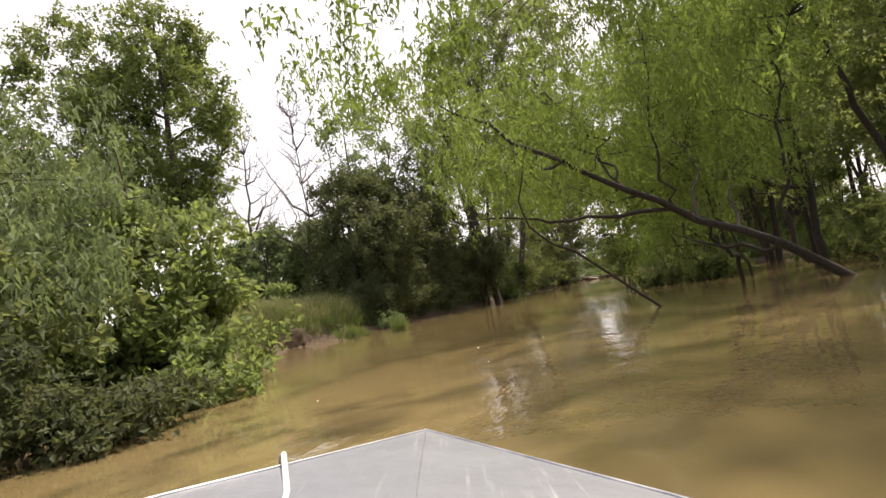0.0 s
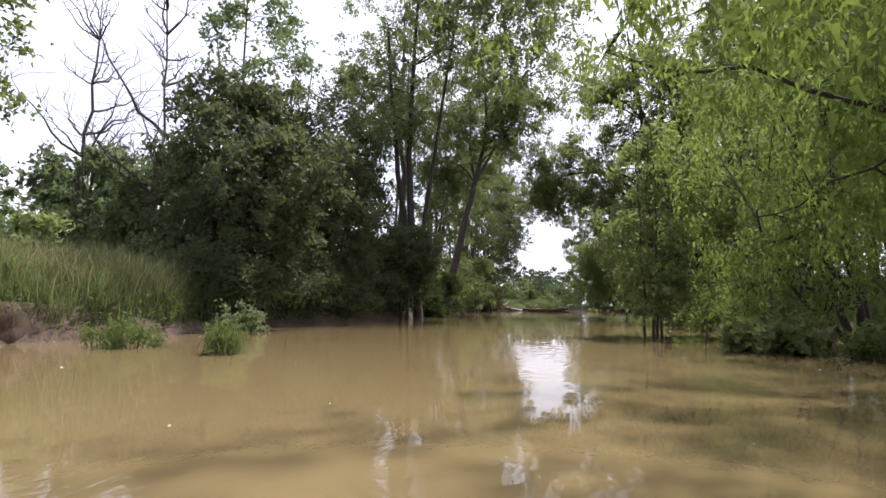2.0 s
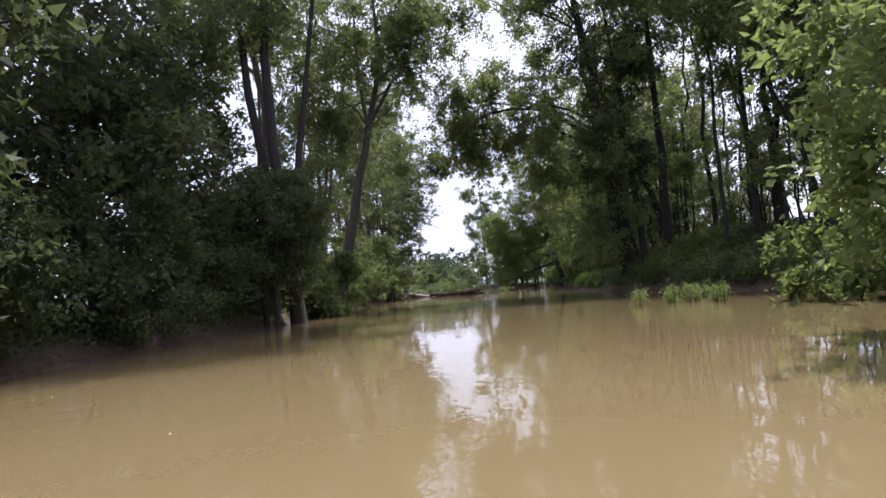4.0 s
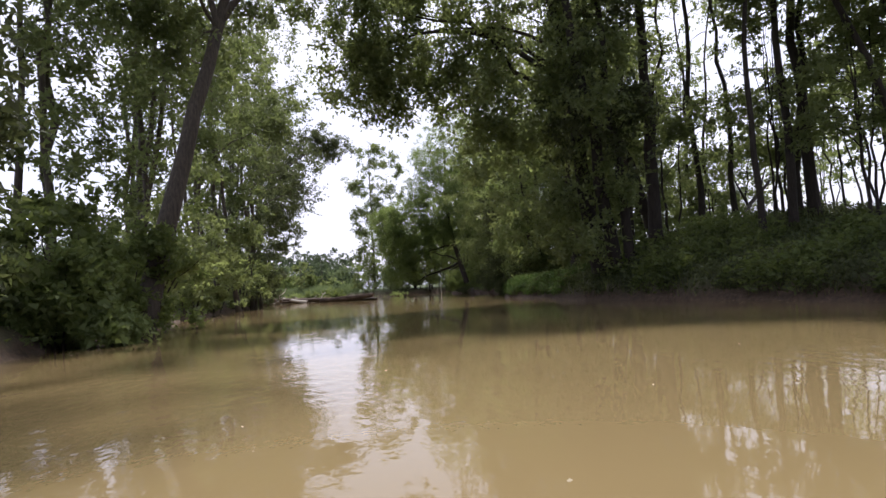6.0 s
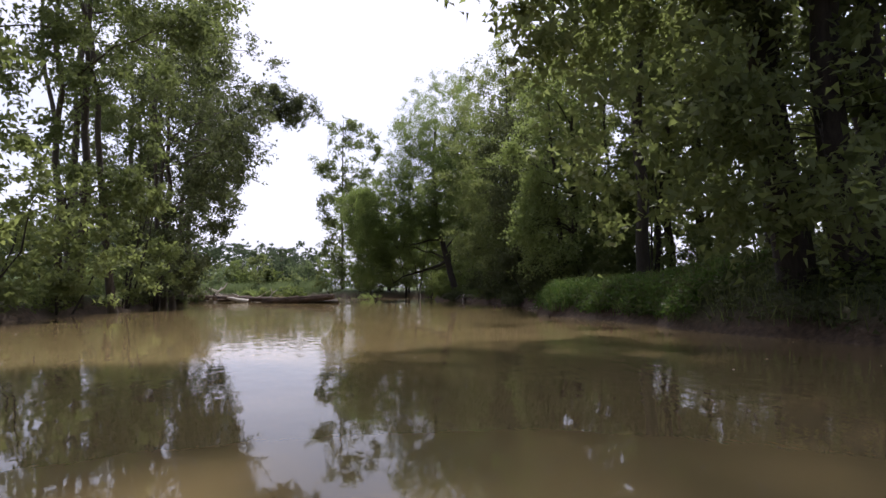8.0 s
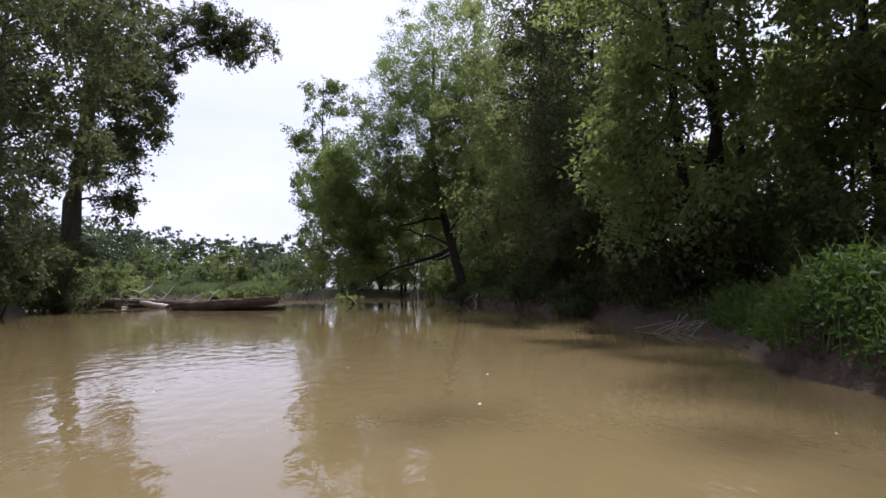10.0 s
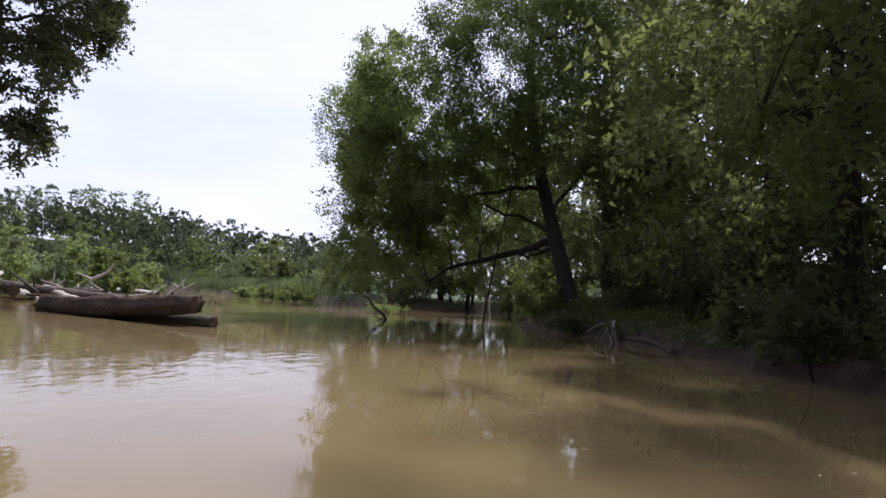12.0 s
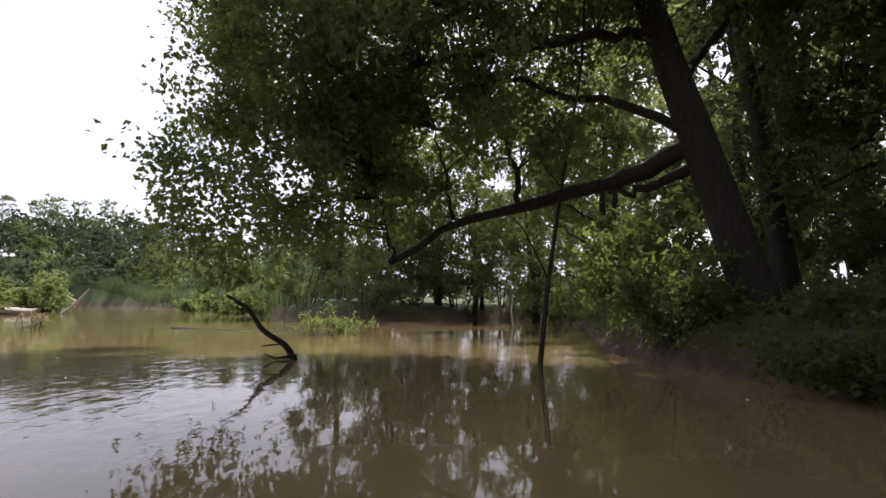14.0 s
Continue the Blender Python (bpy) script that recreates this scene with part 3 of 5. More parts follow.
# brush along the waterline, the shade there put into its leaf colour
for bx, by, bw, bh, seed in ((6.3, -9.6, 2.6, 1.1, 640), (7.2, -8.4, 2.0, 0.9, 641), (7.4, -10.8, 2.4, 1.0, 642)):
    make_bush("waterside_bush", "shade-toned twiggy brush hanging over the waterline", bx, by, bw, bw, bh, 70, 60, 0.10, LEAF_SHADE_TONED, seed, clump_r=0.28, stems=14, lite=False)
make_bush("bank_bush", "rounded green bush behind tall grass", -5.9, 9.2, 2.4, 2.4, 1.9, 60, 70, 0.17, LEAF_BRIGHT, 15, clump_r=0.4)
make_bush("mud_shrub", "small round leafy shrub standing in the river edge", 0.7, 6.5, 1.3, 1.1, 0.7, 40, 60, 0.10, LEAF_MID, 18, clump_r=0.2, hang=0.12, aspect=0.26, lite=False)
make_bush("mud_shrub", "small sprouting shrub standing alone in the water", 3.2, 6.0, 0.6, 0.6, 0.98, 26, 60, 0.09, LEAF_MID, 19, clump_r=0.16, hang=0.12, aspect=0.26, lite=False)
make_bush("mud_shrub", "leggy young sumac sprout beside the bank", 0.1, 10.9, 1.4, 1.2, 1.5, 26, 34, 0.12, LEAF_PALE, 20, clump_r=0.25, lite=False)
# pale shrub belt and bare tree far behind the meadow
for sx, sy, sh, seed in ((-14, 19, 7.5, 201), (-17, 23, 8.5, 202), (-12, 24, 8.5, 203), (-20, 18, 6.5, 204), (-22, 26, 9, 205), (-9.5, 19.5, 6.5, 206)):
    make_tree("shrub_tree", "grey-green shrubby tree behind the meadow", sx, sy, sh, 0.12, [(0, 0, sh * 0.5, 2.8, 2.8, sh * 0.5)], 90, 110, 0.34, LEAF_FAR if seed % 2 else LEAF_PALE, seed, clump_r=0.8, limbs=6, trunks=3)


def bare_tree(name, label, x, y, h, r, seed, lean=(0, 0), bark=None):
    rng = np.random.default_rng(seed)
    tree = plant(name, label, "tree", x, y)
    line = arc((0, 0, -0.3), (lean[0], lean[1], h), (0.3, 0, 0), 14, rng, 0.12)
    wood = Wood()
    wood.add(line, np.linspace(r, 0.02, 14), 8)
    wood.build("trunk", bark or BARK_PALE, tree)
    fine = Wood()
    for _ in range(32):
        j = rng.integers(4, 13)
        ln = h * rng.uniform(0.14, 0.34) * (1.3 - j / 14)
        a = rng.uniform(0, 6.28)
        end = line[j] + ln * np.array([math.cos(a) * 0.75, math.sin(a) * 0.75, rng.uniform(0.5, 1.0)])
        limb = arc(line[j], end, (0, 0, -0.08 * ln), 8, rng, 0.03 * ln)
        one = Wood()
        one.add(limb, np.linspace(0.02 + ln * 0.014, 0.012, 8), 5)
        one.build("limb", bark or BARK_PALE, tree)
        for _ in range(7):
            k = rng.integers(2, 8)
            tip = limb[k] + ln * 0.38 * np.array([rng.normal(0, 0.6), rng.normal(0, 0.6), rng.uniform(0.2, 1)])
            fine.add(arc(limb[k], tip, (0, 0, 0), 4, rng, 0.02 * ln), np.linspace(0.02, 0.008, 4), 3)
    tagged(fine.build("twig_work", bark or BARK_PALE, tree), kind="stuff")
    return tree


bare_tree("dead_tree", "bare grey dead tree standing above pale shrubs", -18.3, 21.5, 17, 0.17, 210, (0.8, 0.5), BARK)
bare_tree("dead_tree", "thin bare snag with one weathered stem", -9.4, 17.5, 15.5, 0.08, 211, (0.3, 0.2), BARK)

make_tree("pale_tree", "tall grey-green tree with thin crown above the dark wood", -5.6, 18.6, 15.5, 0.13, [(0, 0, 12.2, 2.2, 2.2, 3.0), (1.4, 0, 10.2, 1.8, 1.8, 2.0)], 70, 60, 0.26, LEAF_PALE, 212, clump_r=0.7, limbs=14, trunks=2, bark=BARK)
# dark wood of the inner bank, its shaded side put into the leaf colour
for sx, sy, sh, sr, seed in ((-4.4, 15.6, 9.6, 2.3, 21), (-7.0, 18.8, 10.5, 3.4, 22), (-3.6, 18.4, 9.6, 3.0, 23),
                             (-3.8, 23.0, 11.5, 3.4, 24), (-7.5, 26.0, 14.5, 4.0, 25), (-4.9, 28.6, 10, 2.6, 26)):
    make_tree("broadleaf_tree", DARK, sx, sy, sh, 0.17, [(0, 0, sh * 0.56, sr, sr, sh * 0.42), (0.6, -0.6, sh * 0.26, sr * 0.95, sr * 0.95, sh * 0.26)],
              120 if seed == 21 else 200, 100, 0.24, LEAF_SHADE_TONED, seed, bark=BARK_DARK, clump_r=0.75, limbs=10, trunks=2)
make_tree("broadleaf_tree", "low shade-toned tree leaning out over the reeds", -1.9, 14.6, 7.4, 0.14, [(0.9, -0.4, 4.1, 2.4, 2.4, 1.9), (0.4, 0.2, 2.6, 1.8, 1.8, 1.4)], 150, 100, 0.22, LEAF_SHADE_TONED, 50, bark=BARK_DARK, clump_r=0.6, limbs=9, trunks=2)
make_tree("cottonwood_tree", "tall cottonwood of three dark stems at the water's edge", 0.0, 27.8, 27, 0.26, [(3.8, 2.6, 20, 6.2, 6, 5.6), (-2.4, 0.4, 13, 2.6, 3, 5)], 560, 95, 0.25, LEAF_COTTON, 31,
          clump_r=0.85, limbs=14, trunks=1, bark=BARK_DARK, z=-0.1, path=[(0.1, 0, -0.8), (0, 0, 0), (-0.25, 0.2, 2.5), (-0.7, 0.5, 6), (-1.0, 0.8, 10), (-0.6, 1.4, 23)],
          boughs=[([(-0.2, 0.2, 2.0), (-0.8, 0.6, 4.4), (-1.7, 0.8, 9), (-2.4, 0.6, 18)], 0.27), ([(-0.2, 0.2, 1.8), (-0.1, 0.8, 4), (0.1, 1.5, 8), (1.6, 2.6, 20)], 0.22)])
make_tree("broadleaf_tree", "large-leaved shade-toned tree hanging before the cottonwood stems", -0.5, 26.2, 6.5, 0.12, [(0.2, 0, 3.6, 1.7, 1.8, 1.3), (-0.8, -0.6, 2.6, 1.6, 1.6, 1.1), (0.9, 0.6, 2.9, 0.9, 0.9, 0.8), (0.9, 0.4, 4.0, 1.0, 1.0, 1.0), (0.7, -0.1, 2.5, 1.4, 1.2, 0.9), (-0.6, -0.4, 3.6, 1.4, 1.4, 1.0), (1.1, 0.2, 3.6, 1.1, 1.1, 1.1), (1.0, -0.1, 1.7, 1.1, 1.0, 0.8)], 320, 110, 0.145, LEAF_SHADE_TONED, 46, bark=BARK_DARK, clump_r=0.5, limbs=10, trunks=2)
make_tree("cottonwood_tree", COTTON, -3.4, 34.5, 24, 0.3, [(-1, 0.5, 17, 4.5, 4.5, 7), (0.2, 0, 5.4, 2.0, 2.0, 3.0)], 170, 100, 0.26, LEAF_COTTON, 32, clump_r=0.85, limbs=12)
make_tree("leaning_cottonwood", "leaning cottonwood forking high above the water", -0.9, 36.8, 24, 0.34,
          [(2.6, 4, 18, 3.8, 3.8, 5), (0, 3, 13, 3.2, 3.2, 4.5), (5.0, 7, 17, 3.4, 3.6, 4.4), (5.2, 3, 16.5, 3.2, 3.4, 3.2)], 420, 95, 0.24, LEAF_COTTON, 33, clump_r=0.75, limbs=10,
          path=[(0, 0, -0.3), (0.5, 0.8, 3), (1.2, 2.0, 7.3), (2.0, 3.2, 11.5), (2.7, 4.0, 15), (2.4, 4.6, 21)],
          boughs=[([(2.0, 3.2, 11.4), (3.2, 3.6, 13.6), (4.4, 3.8, 15.2), (5.2, 4.0, 15.0)], 0.13), ([(1.9, 3.0, 11.0), (1.4, 3.6, 14), (1.2, 4.2, 19)], 0.14)])
# beyond y 63 the same trees get shade-toned leaves, backlit darkness as colour
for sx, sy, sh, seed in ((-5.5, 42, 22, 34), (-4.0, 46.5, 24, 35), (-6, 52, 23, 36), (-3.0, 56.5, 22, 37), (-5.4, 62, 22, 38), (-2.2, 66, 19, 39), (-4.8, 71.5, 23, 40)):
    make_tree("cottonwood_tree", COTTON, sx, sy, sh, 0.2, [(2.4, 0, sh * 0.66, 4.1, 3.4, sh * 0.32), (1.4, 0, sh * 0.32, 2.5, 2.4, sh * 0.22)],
              200, 95, 0.23, LEAF_SHADE_TONED if sy > 63 else LEAF_COTTON, seed, clump_r=0.75, limbs=10, trunks=3)
# pond cottonwoods: their backlit darkness is put into the leaf colour too
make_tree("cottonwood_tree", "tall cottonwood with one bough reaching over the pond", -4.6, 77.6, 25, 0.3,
          [(1.6, 0, 19, 2.8, 3.4, 5.5), (3.6, 0, 13, 2.0, 2.4, 4.5), (2.6, 0, 8, 1.8, 2.2, 3.6)], 320, 95, 0.23, LEAF_SHADE_TONED, 41,
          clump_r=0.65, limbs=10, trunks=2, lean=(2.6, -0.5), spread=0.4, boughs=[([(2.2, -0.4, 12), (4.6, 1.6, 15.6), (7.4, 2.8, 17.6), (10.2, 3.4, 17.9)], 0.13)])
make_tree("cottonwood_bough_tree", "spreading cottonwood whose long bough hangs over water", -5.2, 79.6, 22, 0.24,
          [(10.4, 1.0, 17.8, 2.1, 1.2, 1.2), (8.6, 0.8, 18.9, 2.4, 1.2, 1.4), (6.2, 0.6, 17.4, 2.2, 1.4, 1.5), (3, 0.4, 14, 2.4, 2.4, 5), (9.6, 0.9, 17.0, 2.4, 1.2, 1.3), (4.4, 0.5, 15.6, 2.0, 1.4, 1.8)], 400, 90, 0.21, LEAF_SHADE_TONED, 45, clump_r=0.55, limbs=10, lean=(1.6, 0))
make_tree("cottonwood_tree", COTTON, -7.6, 76.6, 23, 0.26, [(0, 0, 15, 3.6, 3.6, 7), (0.6, 0, 6, 3, 3, 5)], 190, 100, 0.27, LEAF_SHADE_TONED, 42, clump_r=0.8, limbs=12, trunks=2)
# first and last five bushes: shade comes from the darkened leaf colour
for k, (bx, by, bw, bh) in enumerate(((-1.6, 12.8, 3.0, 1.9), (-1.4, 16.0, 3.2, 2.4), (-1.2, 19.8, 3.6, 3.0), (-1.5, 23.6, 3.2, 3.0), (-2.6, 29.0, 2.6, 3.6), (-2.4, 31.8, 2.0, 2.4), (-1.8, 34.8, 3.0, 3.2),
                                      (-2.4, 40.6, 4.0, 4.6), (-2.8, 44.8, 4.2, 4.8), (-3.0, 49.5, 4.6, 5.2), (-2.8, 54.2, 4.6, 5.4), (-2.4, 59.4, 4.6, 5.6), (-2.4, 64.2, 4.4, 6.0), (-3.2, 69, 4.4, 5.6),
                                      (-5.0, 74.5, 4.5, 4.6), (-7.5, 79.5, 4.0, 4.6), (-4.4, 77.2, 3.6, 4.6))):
    make_bush("bank_bush", "dense green undergrowth bush hanging over the shore", bx, by, bw, bw + 0.8, bh, 130 if k < 5 else 88 if k < 12 else 115, 74, 0.12 if k < 5 else 0.19, LEAF_MID if k == 6 else LEAF_DARK if 4 < k < 12 else LEAF_SHADE_TONED, 51 + k, clump_r=0.5, lite=k > 4)

# outer side: willows over the channel at the start
make_tree("willow_tree", WILLOW, 17.6, 3.8, 9, 0.10,
          [(-7.6, -4.0, 4.6, 2.4, 2.4, 1.6), (-4.6, -3.4, 4.8, 2.8, 2.8, 2.0), (-8.6, -1.2, 5.0, 2.4, 2.6, 1.9), (-1.4, -3.2, 6.0, 3, 3, 2.6), (-4.0, -0.6, 4.4, 2.4, 2.4, 1.6), (-7.6, -2.2, 3.0, 1.2, 1.2, 0.7), (-5.4, -3.0, 3.5, 2.4, 2.2, 1.3), (-3.0, -1.8, 3.2, 2.0, 2.0, 1.5)],
          520, 115, 0.11, LEAF_WILLOW, 71, clump_r=0.5, aspect=0.34, hang=0.45, limbs=3, bark=BARK_DARK, lite=True, z=0.0,
          path=[(-1.15, -3.55, -0.7), (-1.4, -3.7, 0.0), (-2.3, -4.0, 0.55), (-3.3, -4.4, 1.2), (-4.2, -4.75, 1.75), (-5.1, -5.1, 2.3), (-6.1, -5.5, 3.2), (-7.6, -5.6, 4.4), (-8.6, -5.6, 5.2)],
          boughs=[([(-4.6, -3.9, -0.5), (-5.5, -5.3, 0.7), (-6.6, -6.8, 1.75), (-6.6, -6.85, 2.4), (-6.4, -6.7, 3.2)], 0.034),
                  ([(-4.0, -4.68, 1.65), (-5.2, -5.2, 1.9), (-6.2, -5.8, 1.95), (-7.2, -6.0, 2.1), (-8.2, -5.2, 2.4)], 0.045),
                  ([(-2.8, 0.6, -0.5), (-3.1, -0.4, 0.6), (-3.6, -2.4, 1.2), (-4.0, -4.5, 1.65)], 0.07), ([(-2.4, 2.4, -0.5), (-2.8, 1.2, 1.0), (-3.4, 0.2, 2.4), (-4.0, -0.6, 4.4)], 0.05),
                  ([(-6.0, -5.45, 3.1), (-7.2, -4.2, 3.4), (-8.6, -3.0, 4.2)], 0.03), ([(-5.2, -5.1, 2.35), (-5.4, -4.4, 3.4), (-6.2, -3.4, 4.8)], 0.03),
                  ([(-4.2, -4.7, 1.7), (-4.4, -5.0, 3.2), (-4.2, -5.2, 5.0)], 0.03), ([(-2.4, -4.0, 0.6), (-2.4, -4.2, 2.4), (-1.6, -4.0, 5)], 0.045),
                  ([(-1.9, -3.8, 0.3), (-2.6, -3.0, 0.8), (-3.8, -2.0, 1.1), (-4.4, -1.4, 1.5)], 0.05)])
# added canopy, mostly out of view, that keeps sun off the channel
make_tree("willow_tree", "tall black willow added above the channel to shade it", 19.0, -1.6, 11, 0.16, [(-3.4, 0, 8.2, 3.6, 5.0, 1.8), (-2.0, -4.2, 8.0, 3.4, 3.0, 1.8), (-1.5, 3.2, 8.0, 3.4, 3.0, 1.8)], 430, 110, 0.16, LEAF_WILLOW, 79,
          clump_r=0.6, aspect=0.4, hang=0.5, limbs=6, bark=BARK_DARK, lean=(-2.2, 0))
# second added canopy, out of view, shading the lower willows and margin
make_tree("willow_tree", "tall black willow added above the flooded margin to shade it", 20.5, 9.5, 12, 0.16, [(-4.0, -1.0, 9.6, 3.6, 5.0, 1.6), (-2.0, 4.0, 10, 3.4, 3.0, 1.8), (-6.0, 1.0, 8.8, 3.0, 4.0, 1.4)], 340, 110, 0.16, LEAF_WILLOW, 80,
          clump_r=0.6, aspect=0.4, hang=0.5, limbs=6, bark=BARK_DARK, lean=(-2.2, 0))
make_tree("willow_tree", WILLOW, 17.2, -7.2, 9, 0.09, [(-3.6, 2.6, 5.0, 2.6, 2.8, 1.4), (-1.2, 1.5, 5.8, 3.0, 3.0, 2.0), (-6.4, 0.4, 4.6, 1.4, 1.4, 0.9), (-8.2, 3.0, 5.2, 1.2, 1.6, 0.9)], 210, 140, 0.12, LEAF_WILLOW, 72,
          clump_r=0.48, aspect=0.34, hang=0.5, limbs=3, bark=BARK_DARK, lite=True, path=[(0, 0, -0.3), (-1.0, 0.5, 1.9), (-1.8, 0.9, 3.5), (-2.7, 1.6, 5.2), (-4.0, 2.5, 6.8)])
# the first, high crown blob is added to shade the water
make_tree("willow_tree", WILLOW, 16.6, 4.6, 10, 0.12, [(-2.6, 1.0, 7.6, 3.0, 3.0, 1.8), (-5.4, 0.8, 4.8, 2.6, 2.2, 1.7), (-1.6, 0, 6, 3.0, 3.0, 2.8), (-3.2, 1.6, 3.4, 2.2, 2.2, 1.4)], 310, 140, 0.125, LEAF_WILLOW, 73,
          clump_r=0.5, aspect=0.34, hang=0.45, limbs=4, trunks=2, bark=BARK_DARK, lite=True,
          boughs=[([(0, 0, 2.6), (-1.6, -0.4, 3.3), (-3.4, -0.7, 3.5), (-4.4, -0.3, 3.25), (-5.8, 0, 3.9), (-7.4, 1.0, 4.8)], 0.06), ([(-2.6, -0.6, 3.4), (-3.6, -1.2, 4.3), (-5.0, -1.6, 4.6), (-6.2, -1.2, 5.4)], 0.035), ([(-3.6, -0.6, 3.4), (-4.6, 0.4, 2.9), (-5.6, 1.2, 2.5)], 0.025)])
make_tree("willow_tree", WILLOW, 15.3, 12.4, 9.5, 0.13, [(-2.0, -1.0, 5.0, 2.6, 2.8, 3.2), (-2.4, -1.4, 2.2, 2.0, 2.0, 1.2), (0.5, 0, 6, 2.6, 2.6, 3)], 240, 130, 0.13, LEAF_WILLOW, 74,
          lean=(-1, 0), clump_r=0.48, aspect=0.36, hang=0.5, limbs=12, trunks=3, bark=BARK_DARK, lite=True, boughs=[([(0, -0.2, -0.3), (-0.9, -0.6, 0.9), (-1.9, -1.0, 2.0), (-2.8, -1.6, 3.4)], 0.07)])
make_tree("willow_tree", WILLOW, 17.0, 13.4, 10.5, 0.15, [(-0.4, 0, 6.5, 2.8, 3.0, 3.4)], 150, 90, 0.15, LEAF_DARK, 78, clump_r=0.5, aspect=0.36, hang=0.5, limbs=10, trunks=2, bark=BARK_DARK)
make_tree("maple_sapling", "bright young maple growing out of shallow water", 10.9, 14.9, 7.6, 0.06,
          [(0.3, 0, 4.2, 1.6, 1.8, 2.7), (-0.3, 0, 3.4, 1.3, 1.3, 1.9), (0.3, -0.3, 1.8, 1.3, 1.3, 0.8)], 150, 55, 0.16, LEAF_BRIGHT, 75, clump_r=0.38, trunks=4, limbs=10, spread=1.0, lite=False)
make_tree("maple_sapling", "green young maple standing in the flooded margin", 13.8, 16.4, 9, 0.07, [(0.0, 0, 5.6, 2.0, 2.4, 3.2)], 120, 60, 0.16, LEAF_BRIGHT, 76, clump_r=0.48, trunks=4, limbs=10, spread=1.0, lite=False)
make_tree("maple_sapling", "green young maple standing in the flooded margin", 17.4, 19.8, 10, 0.09, [(0.0, 0, 5.6, 3, 3, 4.4)], 170, 90, 0.2, LEAF_MID, 77, clump_r=0.55, trunks=4, limbs=10)
for k, (bx, by, bw, bh) in enumerate(((13.4, 20.2, 3, 2.4), (12.4, 10.0, 1.8, 1.1), (14.2, 8.6, 2.2, 1.3), (18.6, 4.0, 3, 1.8), (18.4, 10.6, 3, 2.0), (20, 14.5, 3.6, 2.8), (20.5, 19, 4, 3.4), (19.8, 0.5, 3.4, 2.4), (22.5, 12, 4, 3.6), (24.5, 18, 4.6, 4.0), (21.4, 6.4, 3.6, 3.2), (27, 24, 5, 4.2), (23.5, 26.5, 4, 3.0),
                                      (19, -3, 3.4, 2.2))):
    make_bush("flooded_bush", "leafy bush rising from the flooded margin", bx, by, bw, bw, bh, 70, 70, 0.15, (LEAF_MID, LEAF_DARK)[k % 2], 220 + k, clump_r=0.34)
for sx, sy, sh, seed in ((21.0, 3, 13, 81), (21.0, 9, 14, 82), (22.5, 15.5, 14, 83), (21.5, -6, 13, 84), (24, 22, 13, 85), (20.5, 25.5, 14, 86)):
    make_tree("broadleaf_tree", "shaded tree of the flooded wood behind willows", sx, sy, sh, 0.18, [(0, 0, sh * 0.60, 3.6, 3.6, sh * 0.40)], 110, 105, 0.30, LEAF_DARK, seed,
              bark=BARK_DARK, clump_r=0.8, limbs=8, trunks=2)

# outer bank: tall trees on the grassy rise
# crown blob at height 17 is added to shade the water before it
make_tree("silver_maple", "massive dark silver maple arching over the bend", 15.2, 40.0, 23, 0.34,
          [(-5.2, 0.8, 10.2, 3.8, 3.4, 3.0), (-2.4, 0, 14, 4.4, 4.4, 6), (-2.6, 0.4, 5.0, 2.8, 3.2, 3.6), (-4.0, 0.6, 7.4, 3.0, 3.0, 2.6), (-8.0, 1.4, 11.5, 2.4, 2.4, 2.4), (-6.8, 1.2, 9.2, 2.2, 2.0, 1.7), (-8.0, 1.2, 13, 2.3, 2.2, 2.0), (-8.0, 1.2, 8.6, 2.0, 1.8, 1.4), (-9.0, 1.2, 9.8, 1.9, 1.8, 2.2), (-9.4, 1.6, 9.6, 1.9, 1.8, 1.9), (-8.6, 1.6, 8.6, 1.7, 1.6, 1.3), (-0.6, -0.4, 3.0, 2.0, 2.4, 2.8), (-0.4, -1.0, 7.5, 2.8, 2.6, 3.5), (-6.0, -2.0, 17, 3.6, 3.6, 2.4), (-3.0, -0.6, 9.5, 3.0, 2.6, 2.6)], 840, 100, 0.22, LEAF_DARK, 92,
          lean=(-2.2, 0), bark=BARK_DARK, clump_r=0.75, limbs=12, trunks=2, spread=0.4, z=0.3,
          boughs=[([(-1.3, 0, 8.6), (-4.0, 0.6, 10.8), (-7.0, 1.2, 11.0), (-9.4, 1.6, 9.8)], 0.12)])
make_tree("silver_maple", "dark shade tree with tall trunk on the slope", 15.9, 38.9, 21, 0.2, [(-1.5, 0, 13.5, 3.6, 3.6, 5.5), (-1.2, 0.4, 5, 2.2, 2.2, 3)], 200, 120, 0.24, LEAF_SHADE_TONED, 91,
          lean=(-1.2, 0), bark=BARK_DARK, clump_r=0.75, limbs=10)
